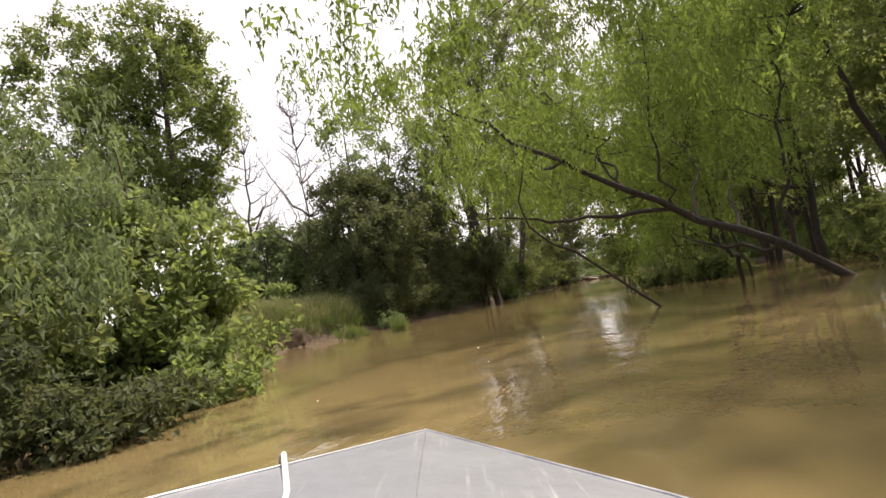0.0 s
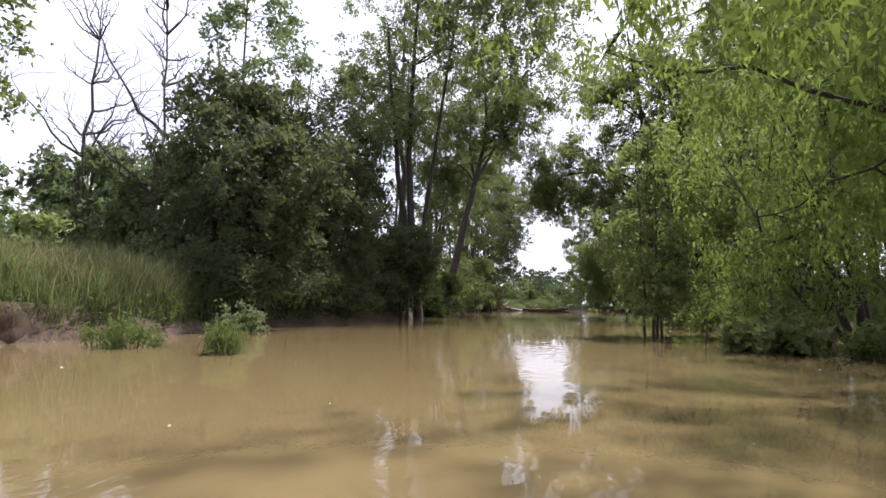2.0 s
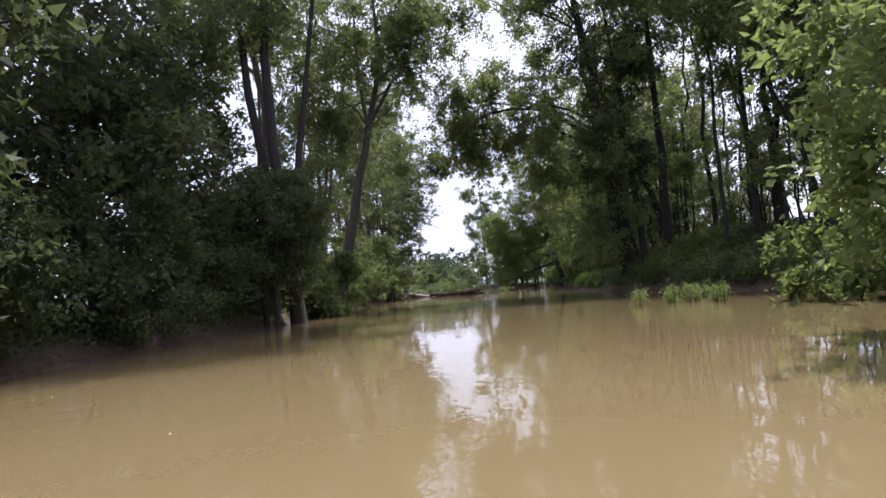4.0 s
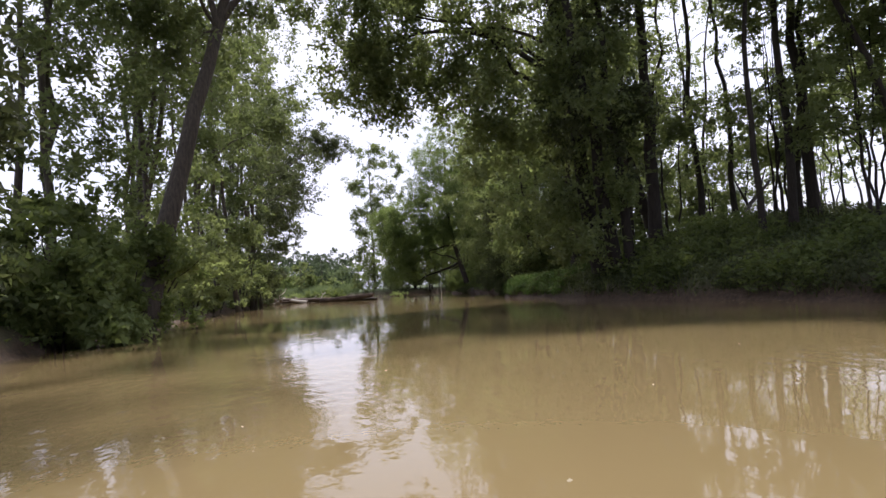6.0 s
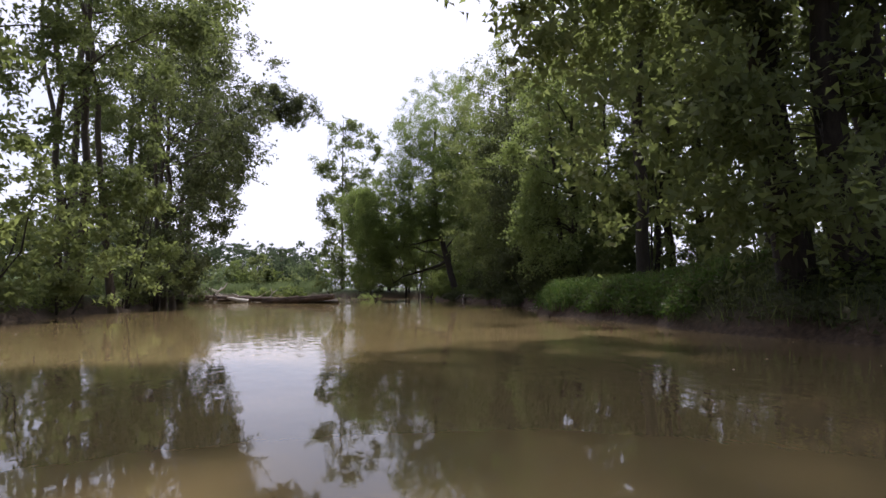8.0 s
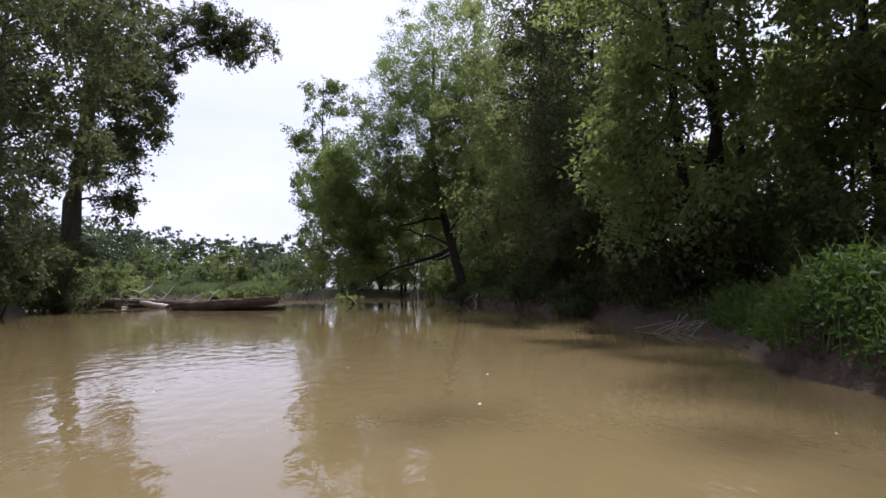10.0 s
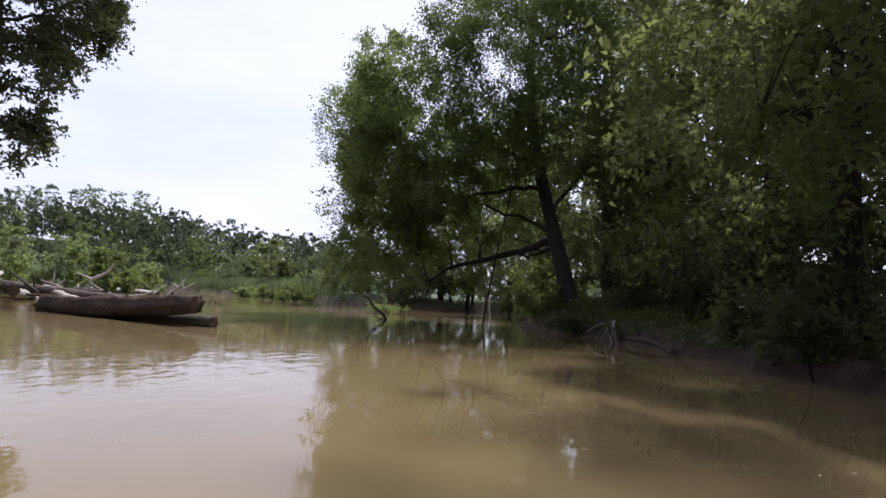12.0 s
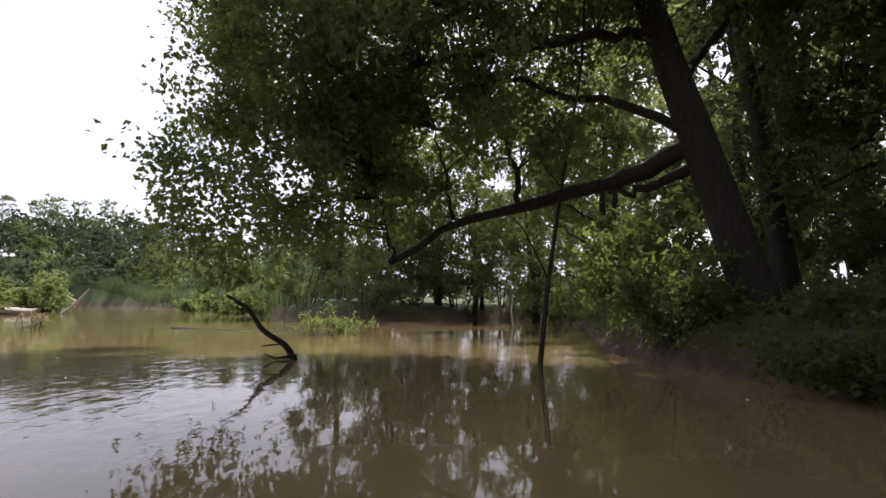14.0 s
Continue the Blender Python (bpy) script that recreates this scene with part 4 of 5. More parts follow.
for sx, sy, sh, seed in ((17.4, 39.6, 22, 93), (21.4, 33.0, 20, 94), (22.1, 36.9, 21, 95), (19.5, 45, 22, 97), (18.5, 50.0, 22, 98), (22, 53, 20, 99), (25, 33, 19, 100), (22.5, 33.5, 20, 101), (27, 38, 19, 102), (25.5, 48.5, 20, 104), (21.4, 58.6, 20, 107), (29, 31, 18, 105)):
    # 98 carries an added, unseen leaf mass that shadows a patch of water
    make_tree("bank_tree", "tall slender shade tree with dark trunk on the rise", sx, sy, sh, {98: 0.27, 93: 0.28, 95: 0.22}.get(seed, 0.15), [(0, 0, sh * 0.70, 3.2, 3.2, sh * 0.30), (0.5, 0.5, sh * (0.62 if seed == 93 else 0.44), 2.9, 2.9, 3.6)] + ([(-2.2, 3.3, 15.0, 2.6, 3.0, 1.6)] if seed == 98 else []), 210 if seed == 98 else 150 if sx < 23 and sy < 40 else 130, 75, 0.24, LEAF_DARK, seed,
              bark=BARK_DARK, clump_r=0.7, limbs=16, trunks=1 if seed == 98 else 2, spread=1.1)
# added trees: crowns above the view keep sun off the slope
for sx, sy, sh, seed in ((21.0, 41.6, 21, 141), (24.2, 43.4, 20, 142), (20.4, 36.0, 21, 143)):
    make_tree("bank_tree", "tall bare-stemmed tree added to shade the slope", sx, sy, sh, 0.16, [(0, 0, sh * 0.8, 4.0, 4.0, 3.4)], 150, 75, 0.26, LEAF_DARK, seed, bark=BARK_DARK, clump_r=0.75, limbs=8)
# leaf colour carries the sunlit sprays of 111 and the shade on 112
for sx, sy, sh, sr, seed, leaf in ((18.5, 55.4, 12.0, 2.6, 111, LEAF_BRIGHT), (19.6, 60.8, 12, 3.2, 112, LEAF_SHADE_TONED), (19.0, 66.0, 17.5, 3.8, 113, LEAF_DARK), (21.0, 70.4, 17, 3.8, 114, LEAF_MID), (25.5, 59, 16, 4, 48, LEAF_DARK),
                                   (22.5, 78.5, 16, 4, 116, LEAF_MID), (25, 86, 16, 4.4, 117, LEAF_DARK), (20.5, 98, 14, 4, 118, LEAF_MID), (26.5, 72, 17, 4, 119, LEAF_DARK), (24, 56, 14, 4, 120, LEAF_DARK), (15.5, 101, 11, 3.6, 123, LEAF_MID)):
    make_tree("broadleaf_tree", "full green broadleaf tree with boughs near the water", sx, sy, sh, 0.2, [(-0.8, 0, sh * 0.58, sr, sr, sh * 0.42), (-1.0, -0.3, sh * 0.24, sr * 0.9, sr * 0.9, sh * 0.22)],
              110 if sx > 23 else 330 if seed in (112, 113) else 260, 115, 0.31 if sx > 23 else 0.17 if sy < 67 else 0.2, leaf, seed, bark=BARK_DARK, clump_r=0.68, limbs=10, trunks=2)
make_tree("overhanging_maple", "big leaning maple with low boughs over the pond", 18.24, 77.0, 21, 0.33,
          [(-4.5, 1.0, 6.6, 3.2, 3.0, 4.8), (-8.0, 1.2, 2.0, 1.1, 1.2, 0.9), (-7.6, 0.6, 4.9, 1.3, 1.8, 1.7), (-7.5, 0.6, 7.2, 1.5, 1.8, 1.9), (-7.9, 2.4, 4.0, 1.2, 1.2, 1.3), (-6.8, 0.8, 5.4, 1.3, 1.8, 2.2), (-7.3, 0.8, 8.3, 1.5, 1.7, 1.9), (-7.6, 3.4, 7.4, 2.0, 1.8, 2.4), (-9.2, 4.4, 8.0, 1.5, 1.6, 2.2), (-8.9, 4.2, 5.4, 1.4, 1.5, 1.8), (-4.8, 2.4, 5.2, 2.8, 1.6, 2.6), (-5.6, 0.2, 4.6, 1.6, 1.6, 1.6), (-0.8, 1.5, 15, 4.8, 4.6, 5.4), (-2.7, 1.3, 10.4, 4.4, 3.8, 4.2), (-0.4, -0.8, 8.4, 3.2, 2.2, 4.0), (-4.6, 2.4, 5.6, 3.6, 1.6, 3.0), (-7.0, 0.8, 1.9, 1.8, 1.3, 1.1), (-6.4, 1.4, 2.6, 1.8, 1.2, 1.2), (-5.4, 1.9, 3.0, 2.0, 1.2, 1.2), (-3.0, 2.2, 6.4, 2.6, 2.0, 2.2)],
          2080, 90, 0.107, LEAF_MAPLE, 121, bark=BARK_DARK, clump_r=0.55, limbs=4, droop=0.7, lite=False, aspect=0.72, z=0.4,
          path=[(0.15, -0.1, -0.8), (0, 0, 0), (-0.4, 0.32, 1.7), (-0.9, 0.76, 3.8), (-1.35, 1.1, 5.6), (-1.7, 1.5, 9), (-1.5, 1.6, 16)],
          boughs=[([(-0.75, 0.7, 2.95), (-1.4, 1.1, 2.65), (-2.07, 1.2, 2.4), (-3.6, 1.2, 1.95), (-4.6, 1.2, 1.65), (-5.45, 1.2, 1.05)], 0.15), ([(-0.75, 0.7, 2.6), (-1.5, 1.2, 2.25), (-2.1, 1.2, 2.35)], 0.09),
                  ([(-1.2, 0.95, 4.9), (-2.0, 1.0, 4.9), (-3.4, 0.8, 4.5), (-5.0, 0.6, 4.0)], 0.12), ([(-3.4, 1.2, 2.0), (-3.5, 1.2, 2.7), (-3.9, 1.2, 3.6), (-4.4, 1.3, 5.2)], 0.055),
                  ([(-4.5, 1.2, 1.7), (-4.55, 1.2, 2.3), (-4.75, 1.2, 3.2)], 0.035), ([(-5.4, 1.2, 1.1), (-5.5, 1.2, 1.6), (-5.7, 1.2, 2.4)], 0.03), ([(-0.9, 0.76, 4.0), (0.2, 1.4, 5.2), (1.6, 1.6, 7.4)], 0.10), ([(-1.4, 1.15, 5.9), (-3.4, 2.0, 6.8), (-6.0, 3.2, 7.4), (-8.6, 4.3, 7.9)], 0.1)])
make_tree("broadleaf_tree", "straight-trunked shade tree just behind the leaning maple", 20.3, 79.4, 18, 0.25, [(0.3, 0.4, 11.5, 3.8, 3.6, 5.5), (0.8, -0.6, 6.2, 3.0, 2.6, 3.6), (1.4, 0.6, 4.0, 2.4, 2.4, 2.4)], 430, 95, 0.17, LEAF_SHADE_TONED, 126, bark=BARK_DARK, clump_r=0.65, limbs=8,
          path=[(0, 0, -0.8), (0.2, 0.4, 1.6), (0.6, 1.8, 5.9), (0.5, 2.4, 15)])
for sx, sy, sh, sr, seed in ((12.6, 101, 13, 4.2, 127), (17.6, 100.5, 16, 4.6, 128), (22.5, 92, 16, 4, 129), (22.2, 83.5, 14, 3.4, 130), (22.6, 105, 19, 4.6, 134), (27, 101, 18, 4.6, 135), (24.5, 76.5, 15, 3.6, 131), (22.6, 74.6, 13, 2.6, 132)):
    make_tree("broadleaf_tree", "dense shaded tree of the pond's wooded end", sx, sy, sh, 0.18, [(0, 0, sh * 0.55, sr, sr, sh * 0.45), (-0.5, -0.5, sh * 0.2, sr * 0.8, sr * 0.8, sh * 0.2)], 110, 90, 0.3, LEAF_DARK, seed, bark=BARK_DARK, clump_r=0.75, limbs=8, trunks=2)
make_tree("broadleaf_tree", "sunlit green tree at the back of the pond", 20.6, 88.8, 14, 0.17, [(-1.6, 0, 8.8, 3.4, 3.0, 3.8), (-0.4, 0, 4.8, 3.0, 2.8, 2.6)], 230, 95, 0.2, LEAF_MID, 144, bark=BARK_DARK, clump_r=0.65, limbs=8, trunks=2)
make_tree("bank_tree", "leafy shade tree with boughs low over the rise", 20.2, 30.4, 15, 0.16, [(-0.4, 0, 9.6, 3.2, 3.2, 2.6), (-0.8, 0.6, 12.4, 2.8, 2.8, 2.0)], 210, 80, 0.22, LEAF_DARK, 147, bark=BARK_DARK, clump_r=0.65, limbs=12)
# dimness under the cottonwood is put into this brush's leaf colour
make_bush("bank_bush", "low shade-toned brush round the cottonwood foot", -1.3, 27.2, 2.4, 3.0, 1.6, 110, 70, 0.14, LEAF_SHADE_TONED, 148, clump_r=0.4)
make_tree("bank_tree", "thin-stemmed shade tree with an open high crown", 18.6, 35.4, 17, 0.12, [(0, 0, 12.6, 2.8, 2.8, 3.2), (0.6, 0.4, 9.0, 1.6, 1.6, 1.4)], 150, 80, 0.22, LEAF_DARK, 149, bark=BARK_DARK, clump_r=0.65, limbs=12)
# black shade of the deep wood, put into the leaf colour
make_tree("broadleaf_tree", "shade-toned broadleaf tree deep in the shore wood", 21.6, 66.4, 18, 0.18, [(0, 0, 10.4, 3.2, 3.2, 6.4), (0.2, 0, 4.6, 2.8, 2.8, 3.2)], 190, 90, 0.25, LEAF_SHADE_TONED, 150, bark=BARK_DARK, clump_r=0.7, limbs=8)
for sx, sy, sh, seed in ((22.8, 52.0, 17, 145), (24.6, 52.8, 19, 146)):
    make_tree("bank_tree", "dark leafy shade tree filling the wood behind the rise", sx, sy, sh, 0.16, [(0, 0, sh * 0.66, 2.8, 2.8, sh * 0.32), (0.3, -0.3, sh * 0.34, 2.6, 2.6, sh * 0.2)], 170, 80, 0.23, LEAF_DARK, seed, bark=BARK_DARK, clump_r=0.65, limbs=12, trunks=2)
make_tree("cottonwood_tree", "slender pale-leaved cottonwood beyond the pond", 9.6, 103.5, 25, 0.2, [(0.6, 0, 17, 4.4, 3.0, 6.4), (0.8, 0, 8, 5.0, 3.4, 6.0)], 250, 100, 0.3, LEAF_COTTON, 122, clump_r=0.85)
# below y 79 the undergrowth's shade is put into its leaf colour
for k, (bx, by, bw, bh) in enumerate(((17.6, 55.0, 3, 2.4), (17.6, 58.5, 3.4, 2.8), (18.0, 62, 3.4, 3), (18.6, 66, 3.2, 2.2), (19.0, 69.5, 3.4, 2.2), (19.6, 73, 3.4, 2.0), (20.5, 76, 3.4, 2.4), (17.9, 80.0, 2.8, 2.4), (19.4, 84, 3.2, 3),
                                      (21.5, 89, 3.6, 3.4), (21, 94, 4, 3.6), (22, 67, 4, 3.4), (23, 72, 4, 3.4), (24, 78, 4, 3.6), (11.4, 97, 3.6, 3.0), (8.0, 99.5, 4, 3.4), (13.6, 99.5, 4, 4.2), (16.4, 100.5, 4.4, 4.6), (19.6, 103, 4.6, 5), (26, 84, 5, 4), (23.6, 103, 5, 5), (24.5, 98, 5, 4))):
    make_bush("shore_bush", "shaded undergrowth bush on the wooded shore", bx, by, bw, bw, bh, 72, 68, 0.165, LEAF_MID if 79 < by < 96 else LEAF_SHADE_TONED if by < 79 else LEAF_DARK, 240 + k, clump_r=0.45)
for k, (sx, sy, sh) in enumerate(((19.2, 41.5, 8), (22.0, 38.2, 8.5), (21.2, 34.0, 7.5), (24.8, 35.5, 9), (24.5, 40.5, 8), (26.5, 44.5, 8), (29.5, 36.5, 10), (28.5, 41.5, 10), (31, 33, 10), (27, 29.5, 9), (23.6, 50.6, 7), (26, 48, 7.5), (27.4, 52, 8), (32.5, 46.5, 9), (24.6, 45.8, 6), (21.8, 55.4, 11), (20.8, 52.4, 9))):
    make_tree("understory_tree", "thin leafy understory tree on the shaded rise", sx, sy, sh, 0.07, [(0, 0, sh * 0.6, 2.3, 2.3, sh * 0.38)], 70, 64, 0.21, LEAF_DARK, 601 + k, bark=BARK_DARK, clump_r=0.6, limbs=12, trunks=3)
for k, (bx, by, bw, bh) in enumerate(((18.2, 53.8, 2.6, 2.2), (19.6, 54.6, 3.0, 3.2), (21.3, 54.9, 3.0, 3.4), (21.5, 50.5, 3.2, 2.4))):
    make_bush("shore_bush", "shaded undergrowth bush behind the herb bank", bx, by, bw, bw, bh, 90, 120, 0.13, LEAF_DARK, 620 + k, clump_r=0.5)
for k, (bx, by, bw, bh) in enumerate(((-1.2, 37.4, 3.0, 3.6), (-1.0, 33.0, 2.4, 2.2))):
    make_bush("bank_bush", "dense green undergrowth bush hanging over the shore", bx, by, bw, bw, bh, 110, 85, 0.17, (LEAF_MID, LEAF_BRIGHT)[k], 630 + k, clump_r=0.45)
make_bush("water_sprout", "bright sprouting bush standing in the pond", 11.2, 84.3, 1.7, 1.3, 1.15, 22, 32, 0.11, LEAF_BRIGHT, 262, clump_r=0.2, lite=False)
make_bush("shore_bush", "round leafy bush at the foot of the maple", 17.0, 77.4, 1.6, 1.6, 1.05, 70, 60, 0.11, LEAF_MID, 263, clump_r=0.32, lite=False)
make_bush("shore_bush", "dim leafy growth beside the maple roots", 18.9, 76.0, 2.0, 1.8, 0.5, 60, 60, 0.11, LEAF_DARK, 264, clump_r=0.3, lite=False)

# beyond the pond
for k, (bx, by, bw, bh) in enumerate(((-0.2, 112.5, 3.2, 1.9), (-11.0, 109.0, 3.4, 4.2), (-9, 99, 3.4, 4.0), (-12.5, 100, 3.6, 4.6), (-15.5, 97, 4, 5.2), (-19, 102, 4.5, 5), (4.2, 106, 3.4, 1.8), (-3.2, 116, 3, 1.6), (-24, 108, 5, 5.6), (2.2, 108.5, 2.6, 1.7))):
    make_bush("marsh_bush", "sunlit green bush on the marshy far shore", bx, by, bw, bw, bh, 62, 70, 0.25, (LEAF_MID, LEAF_BRIGHT)[k % 3 == 1 or 2 < k < 6], 280 + k, clump_r=0.5)
# shore brush in shade-toned leaves, for the darkness over the waterline
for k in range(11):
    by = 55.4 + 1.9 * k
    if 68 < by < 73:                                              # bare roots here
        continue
    make_bush("shore_bush", "low shade-toned brush hanging over the undercut shore", float(np.interp(by, RIGHT_Y, RIGHT_X)) + 0.3 + 0.3 * math.sin(2.3 * k), by, 1.9, 2.2, 1.1 + 0.3 * math.sin(k * 1.7), 60, 65, 0.10, LEAF_SHADE_TONED, 670 + k, clump_r=0.3)
rng_marsh = np.random.default_rng(295)
for k in range(18):
    bx = -44 + 2.9 * k + rng_marsh.normal(0, 1)
    by = float(np.interp(bx, FAR_X, FAR_Y)) + rng_marsh.uniform(5, 16)
    bw = rng_marsh.uniform(3.4, 5.6)
    make_bush("marsh_bush", "rounded green bush growing among the marsh reeds", bx, by, bw, bw, bw * rng_marsh.uniform(0.65, 0.95), 52, 60, 0.28, (LEAF_MID, LEAF_DARK, LEAF_FAR)[k % 3], 650 + k, clump_r=0.6)


def far_woods():
    rng = np.random.default_rng(301)
    spots, ways = [], []
    for _ in range(125):
        a, t = rng.uniform(-1, 1), rng.uniform(0, 1) ** 0.8
        x = -60 + a * (70 - 20 * t) + 6 * t
        y = 146 + 70 * t + rng.normal(0, 3) + abs(x + 30) * 0.1
        h = rng.uniform(7.5, 11.5)
        w = rng.uniform(3.4, 5.2)
        c = envelope_points(rng, [(x, y, ground_z(x, y) + h * 0.5, w, w, h * 0.5)], 48)
        at, way = clump_leaves(rng, c, 0.55, 22, 0.1)
        spots.append(at)
        ways.append(way)
    for _ in range(110):                                           # flat woods on either side, low on the skyline
        x, y = rng.uniform(-10, 70), rng.uniform(150, 190)
        c = envelope_points(rng, [(x, y, 3.2, 3.2, 3.2, 3.4)], 12)
        at, way = clump_leaves(rng, c, 1.25, 30, 0.1)
        spots.append(at)
        ways.append(way)
    ob = lite_leaves("far_woods", rng, np.concatenate(spots), np.concatenate(ways), 0.34, 0.9, LEAF_HILL)
    tagged(ob, "rolling green wooded hill beyond the pond", "woods", kind="stuff")


far_woods()
rng_far = np.random.default_rng(299)
for k in range(34):
    bx = -72 + 2.35 * k + rng_far.normal(0, 1.2)
    by = float(np.interp(bx, FAR_X, FAR_Y)) + rng_far.uniform(9, 24)
    hill_side = min(max((-8 - bx) / 30, 0), 1)
    bh = rng_far.uniform(4.4, 7.4) + 3.6 * hill_side
    make_tree("hill_tree", "rounded green tree at the foot of the wooded hill", bx, by, bh, 0.12, [(0, 0, bh * 0.58, bh * 0.46, bh * 0.46, bh * 0.42), (bh * 0.2, -0.1 * bh, bh * 0.36, bh * 0.32, bh * 0.32, bh * 0.3)], 84, 48, 0.30, (LEAF_COTTON, LEAF_HILL, LEAF_FAR, LEAF_MID, LEAF_HILL)[k % 5], 760 + k, clump_r=0.46, limbs=4)
make_tree("hill_tree", "round dark tree standing on the reedy far shore", -3.0, 123.5, 6.2, 0.14, [(0, 0, 3.8, 2.5, 2.5, 2.2), (0.8, 0, 2.2, 2.2, 2.2, 1.8)], 110, 60, 0.3, LEAF_DARK, 799, clump_r=0.45, limbs=5)
for k in range(14):
    rx, ry = -98 + k * 3.7, 196 + 4 * math.sin(k * 1.7)
    make_tree("ridge_tree", "thin pale tree on the far wooded ridge", rx, ry, 14.5, 0.17, [(0, 0, 11.0, 2.4, 2.4, 2.8), (0.8, 0, 8.6, 1.6, 1.6, 1.6)], 40, 40, 0.36, LEAF_PALE, 310 + k, clump_r=0.55, limbs=5, bark=BARK_PALE)


# ---- grasses and low plants ----
def blades(name, label, category, rng, x, y, height, width, mat, lean=0.35):
    """Upright blades of grass on the ground at x, y."""
    n = len(x)
    z = land(x, y)
    a = rng.uniform(0, 6.28, n)
    h = height * rng.uniform(0.55, 1.15, n)
    side = np.stack([np.cos(a), np.sin(a), 0 * a], 1) * (width * rng.uniform(0.7, 1.3, n))[:, None]
    foot = np.stack([x, y, z - 0.02], 1)
    bend = np.stack([rng.normal(0, lean, n), rng.normal(0, lean, n), np.ones(n)], 1) * h[:, None]
    mid = foot + bend * [0.35, 0.35, 0.6]
    tip = foot + bend
    verts = np.stack([foot - side, foot + side, mid + side * 0.7, mid - side * 0.7, tip], 1).reshape(-1, 3)
    k = np.arange(n)[:, None] * 5
    ob = mesh_object(name, verts, (k + [0, 1, 2, 3], k + [3, 2, 4]), mat, smooth=False)
    return tagged(ob, label, category, kind="stuff")


def strip(rng, n, y0, y1, side, deep, low=0.12):
    """n places on land within deep metres of the shore, on the bank at -1 or +1."""
    y = rng.uniform(y0, y1, n)
    d = deep * rng.uniform(0, 1, n) ** 1.3 - 0.5
    x = np.interp(y, LEFT_Y, LEFT_X) - d if side < 0 else np.interp(y, RIGHT_Y, RIGHT_X) + d
    keep = land(x, y) > low
    return x[keep], y[keep]


rng = np.random.default_rng(401)
gx_, gy_ = strip(rng, 25000, -2, 13, -1, 7, 0.14)
blades("meadow_grass", "tall green canary grass on the eroded bank", "grass", rng, gx_, gy_, 0.75, 0.010, GRASS, 0.38)
gx_, gy_ = strip(rng, 8000, -1, 11, -1, 7, 0.6)
blades("seed_grass", "dry tan seed heads above the bank grass", "grass", rng, gx_, gy_, 1.0, 0.008, SEDGE, 0.36)
gx_, gy_ = strip(rng, 12000, 24, 54, 1, 12)
blades("bank_grass", "dark green grass on the shaded slope", "grass", rng, gx_, gy_, 0.35, 0.012, LEAF_DARK)
gx_, gy_ = strip(rng, 10000, -4, 28, 1, 9)
blades("flood_grass", "pale green grass at the edge of the flooded wood", "grass", rng, gx_, gy_, 0.9, 0.012, GRASS)
rx = rng.uniform(-62, 7, 22000)
ry = np.interp(rx, FAR_X, FAR_Y) + rng.uniform(0.3, 8, 22000)
blades("reeds", "green reed belt along the far marsh shore", "reeds", rng, rx, ry, 1.5, 0.03, LEAF_FAR, 0.12)
rx = rng.uniform(-14, 12, 3200)
ry = np.interp(rx, FAR_X, FAR_Y) - rng.uniform(0, 7, 3200)
keep = rng.uniform(0, 1, 3200) < 0.42 + 0.3 * np.sin(rx * 1.7 + 0.6 * ry) + 0.3 * np.sin(ry * 2.3 - rx)
blades("emergent_plants", "pale water plants rising near the far shore", "reeds", rng, rx[keep], ry[keep], 1.15, 0.026, LEAF_PALE, 0.3)


def herbs(name, label, rng, x, y, height, size, mat, per=7, aspect=0.75):
    """Leafy low plants: leaves round short upright stalks."""
    z = land(x, y)
    n = len(x)
    h = height * rng.uniform(0.4, 1.1, n)
    f = rng.uniform(0.15, 1, (n, per))
    at = np.stack([x[:, None] + rng.normal(0, 0.09, (n, per)), y[:, None] + rng.normal(0, 0.09, (n, per)), z[:, None] + f * h[:, None]], -1).reshape(-1, 3)
    way = rng.normal(0, 1, (n * per, 3)) * [1, 1, 0.45] + [0, 0, 0.05]
    ob = lite_leaves(name, rng, at, way, size, aspect, mat)
    return tagged(ob, label, "herbs", kind="stuff")


hx_, hy_ = strip(rng, 8000, 41.5, 52.8, 1, 4.5)
herbs("knoll_herbs", "bright nettle-like herbs covering the cut bank", rng, hx_, hy_, 0.36 * (1 + 0.4 * rough(hx_, hy_, 0.9)), 0.066, HERB, 11, 0.5)
gx_, gy_ = strip(rng, 4500, 42, 52.5, 1, 4)
blades("knoll_grass", "rank green grass among the nettles of the cut bank", "grass", rng, gx_, gy_, 0.55, 0.009, GRASS, 0.4)
hx_, hy_ = strip(rng, 10000, 23, 47, 1, 11)
# tree shade on the slope is put into the weeds' colour
herbs("slope_herbs", "low leafy weeds on the shaded slope", rng, hx_, hy_, 0.4, 0.085, LEAF_SHADE_TONED, 7)
hx_, hy_ = strip(rng, 6000, 24, 41, 1, 6.5)
tuft = rough(hx_, hy_, 1.3) > -0.1
herbs("rank_weeds", "knee-high broad-leaved weeds crowding the foot of the slope", rng, hx_[tuft], hy_[tuft], 0.75, 0.13, LEAF_MID, 8, 0.55)
hx_, hy_ = strip(rng, 7000, 53, 96, 1, 7)
herbs("wood_floor_herbs", "dim leafy growth on the wooded shore", rng, hx_, hy_, 0.4, 0.075, LEAF_MID, 9)
hx_, hy_ = strip(rng, 7000, 8, 80, -1, 5)
herbs("bank_herbs", "leafy weeds along the shaded bank", rng, hx_, hy_, 0.5, 0.09, LEAF_MID, 8)
hx_, hy_ = strip(rng, 5000, -12, 12, -1, 3, 0.35)
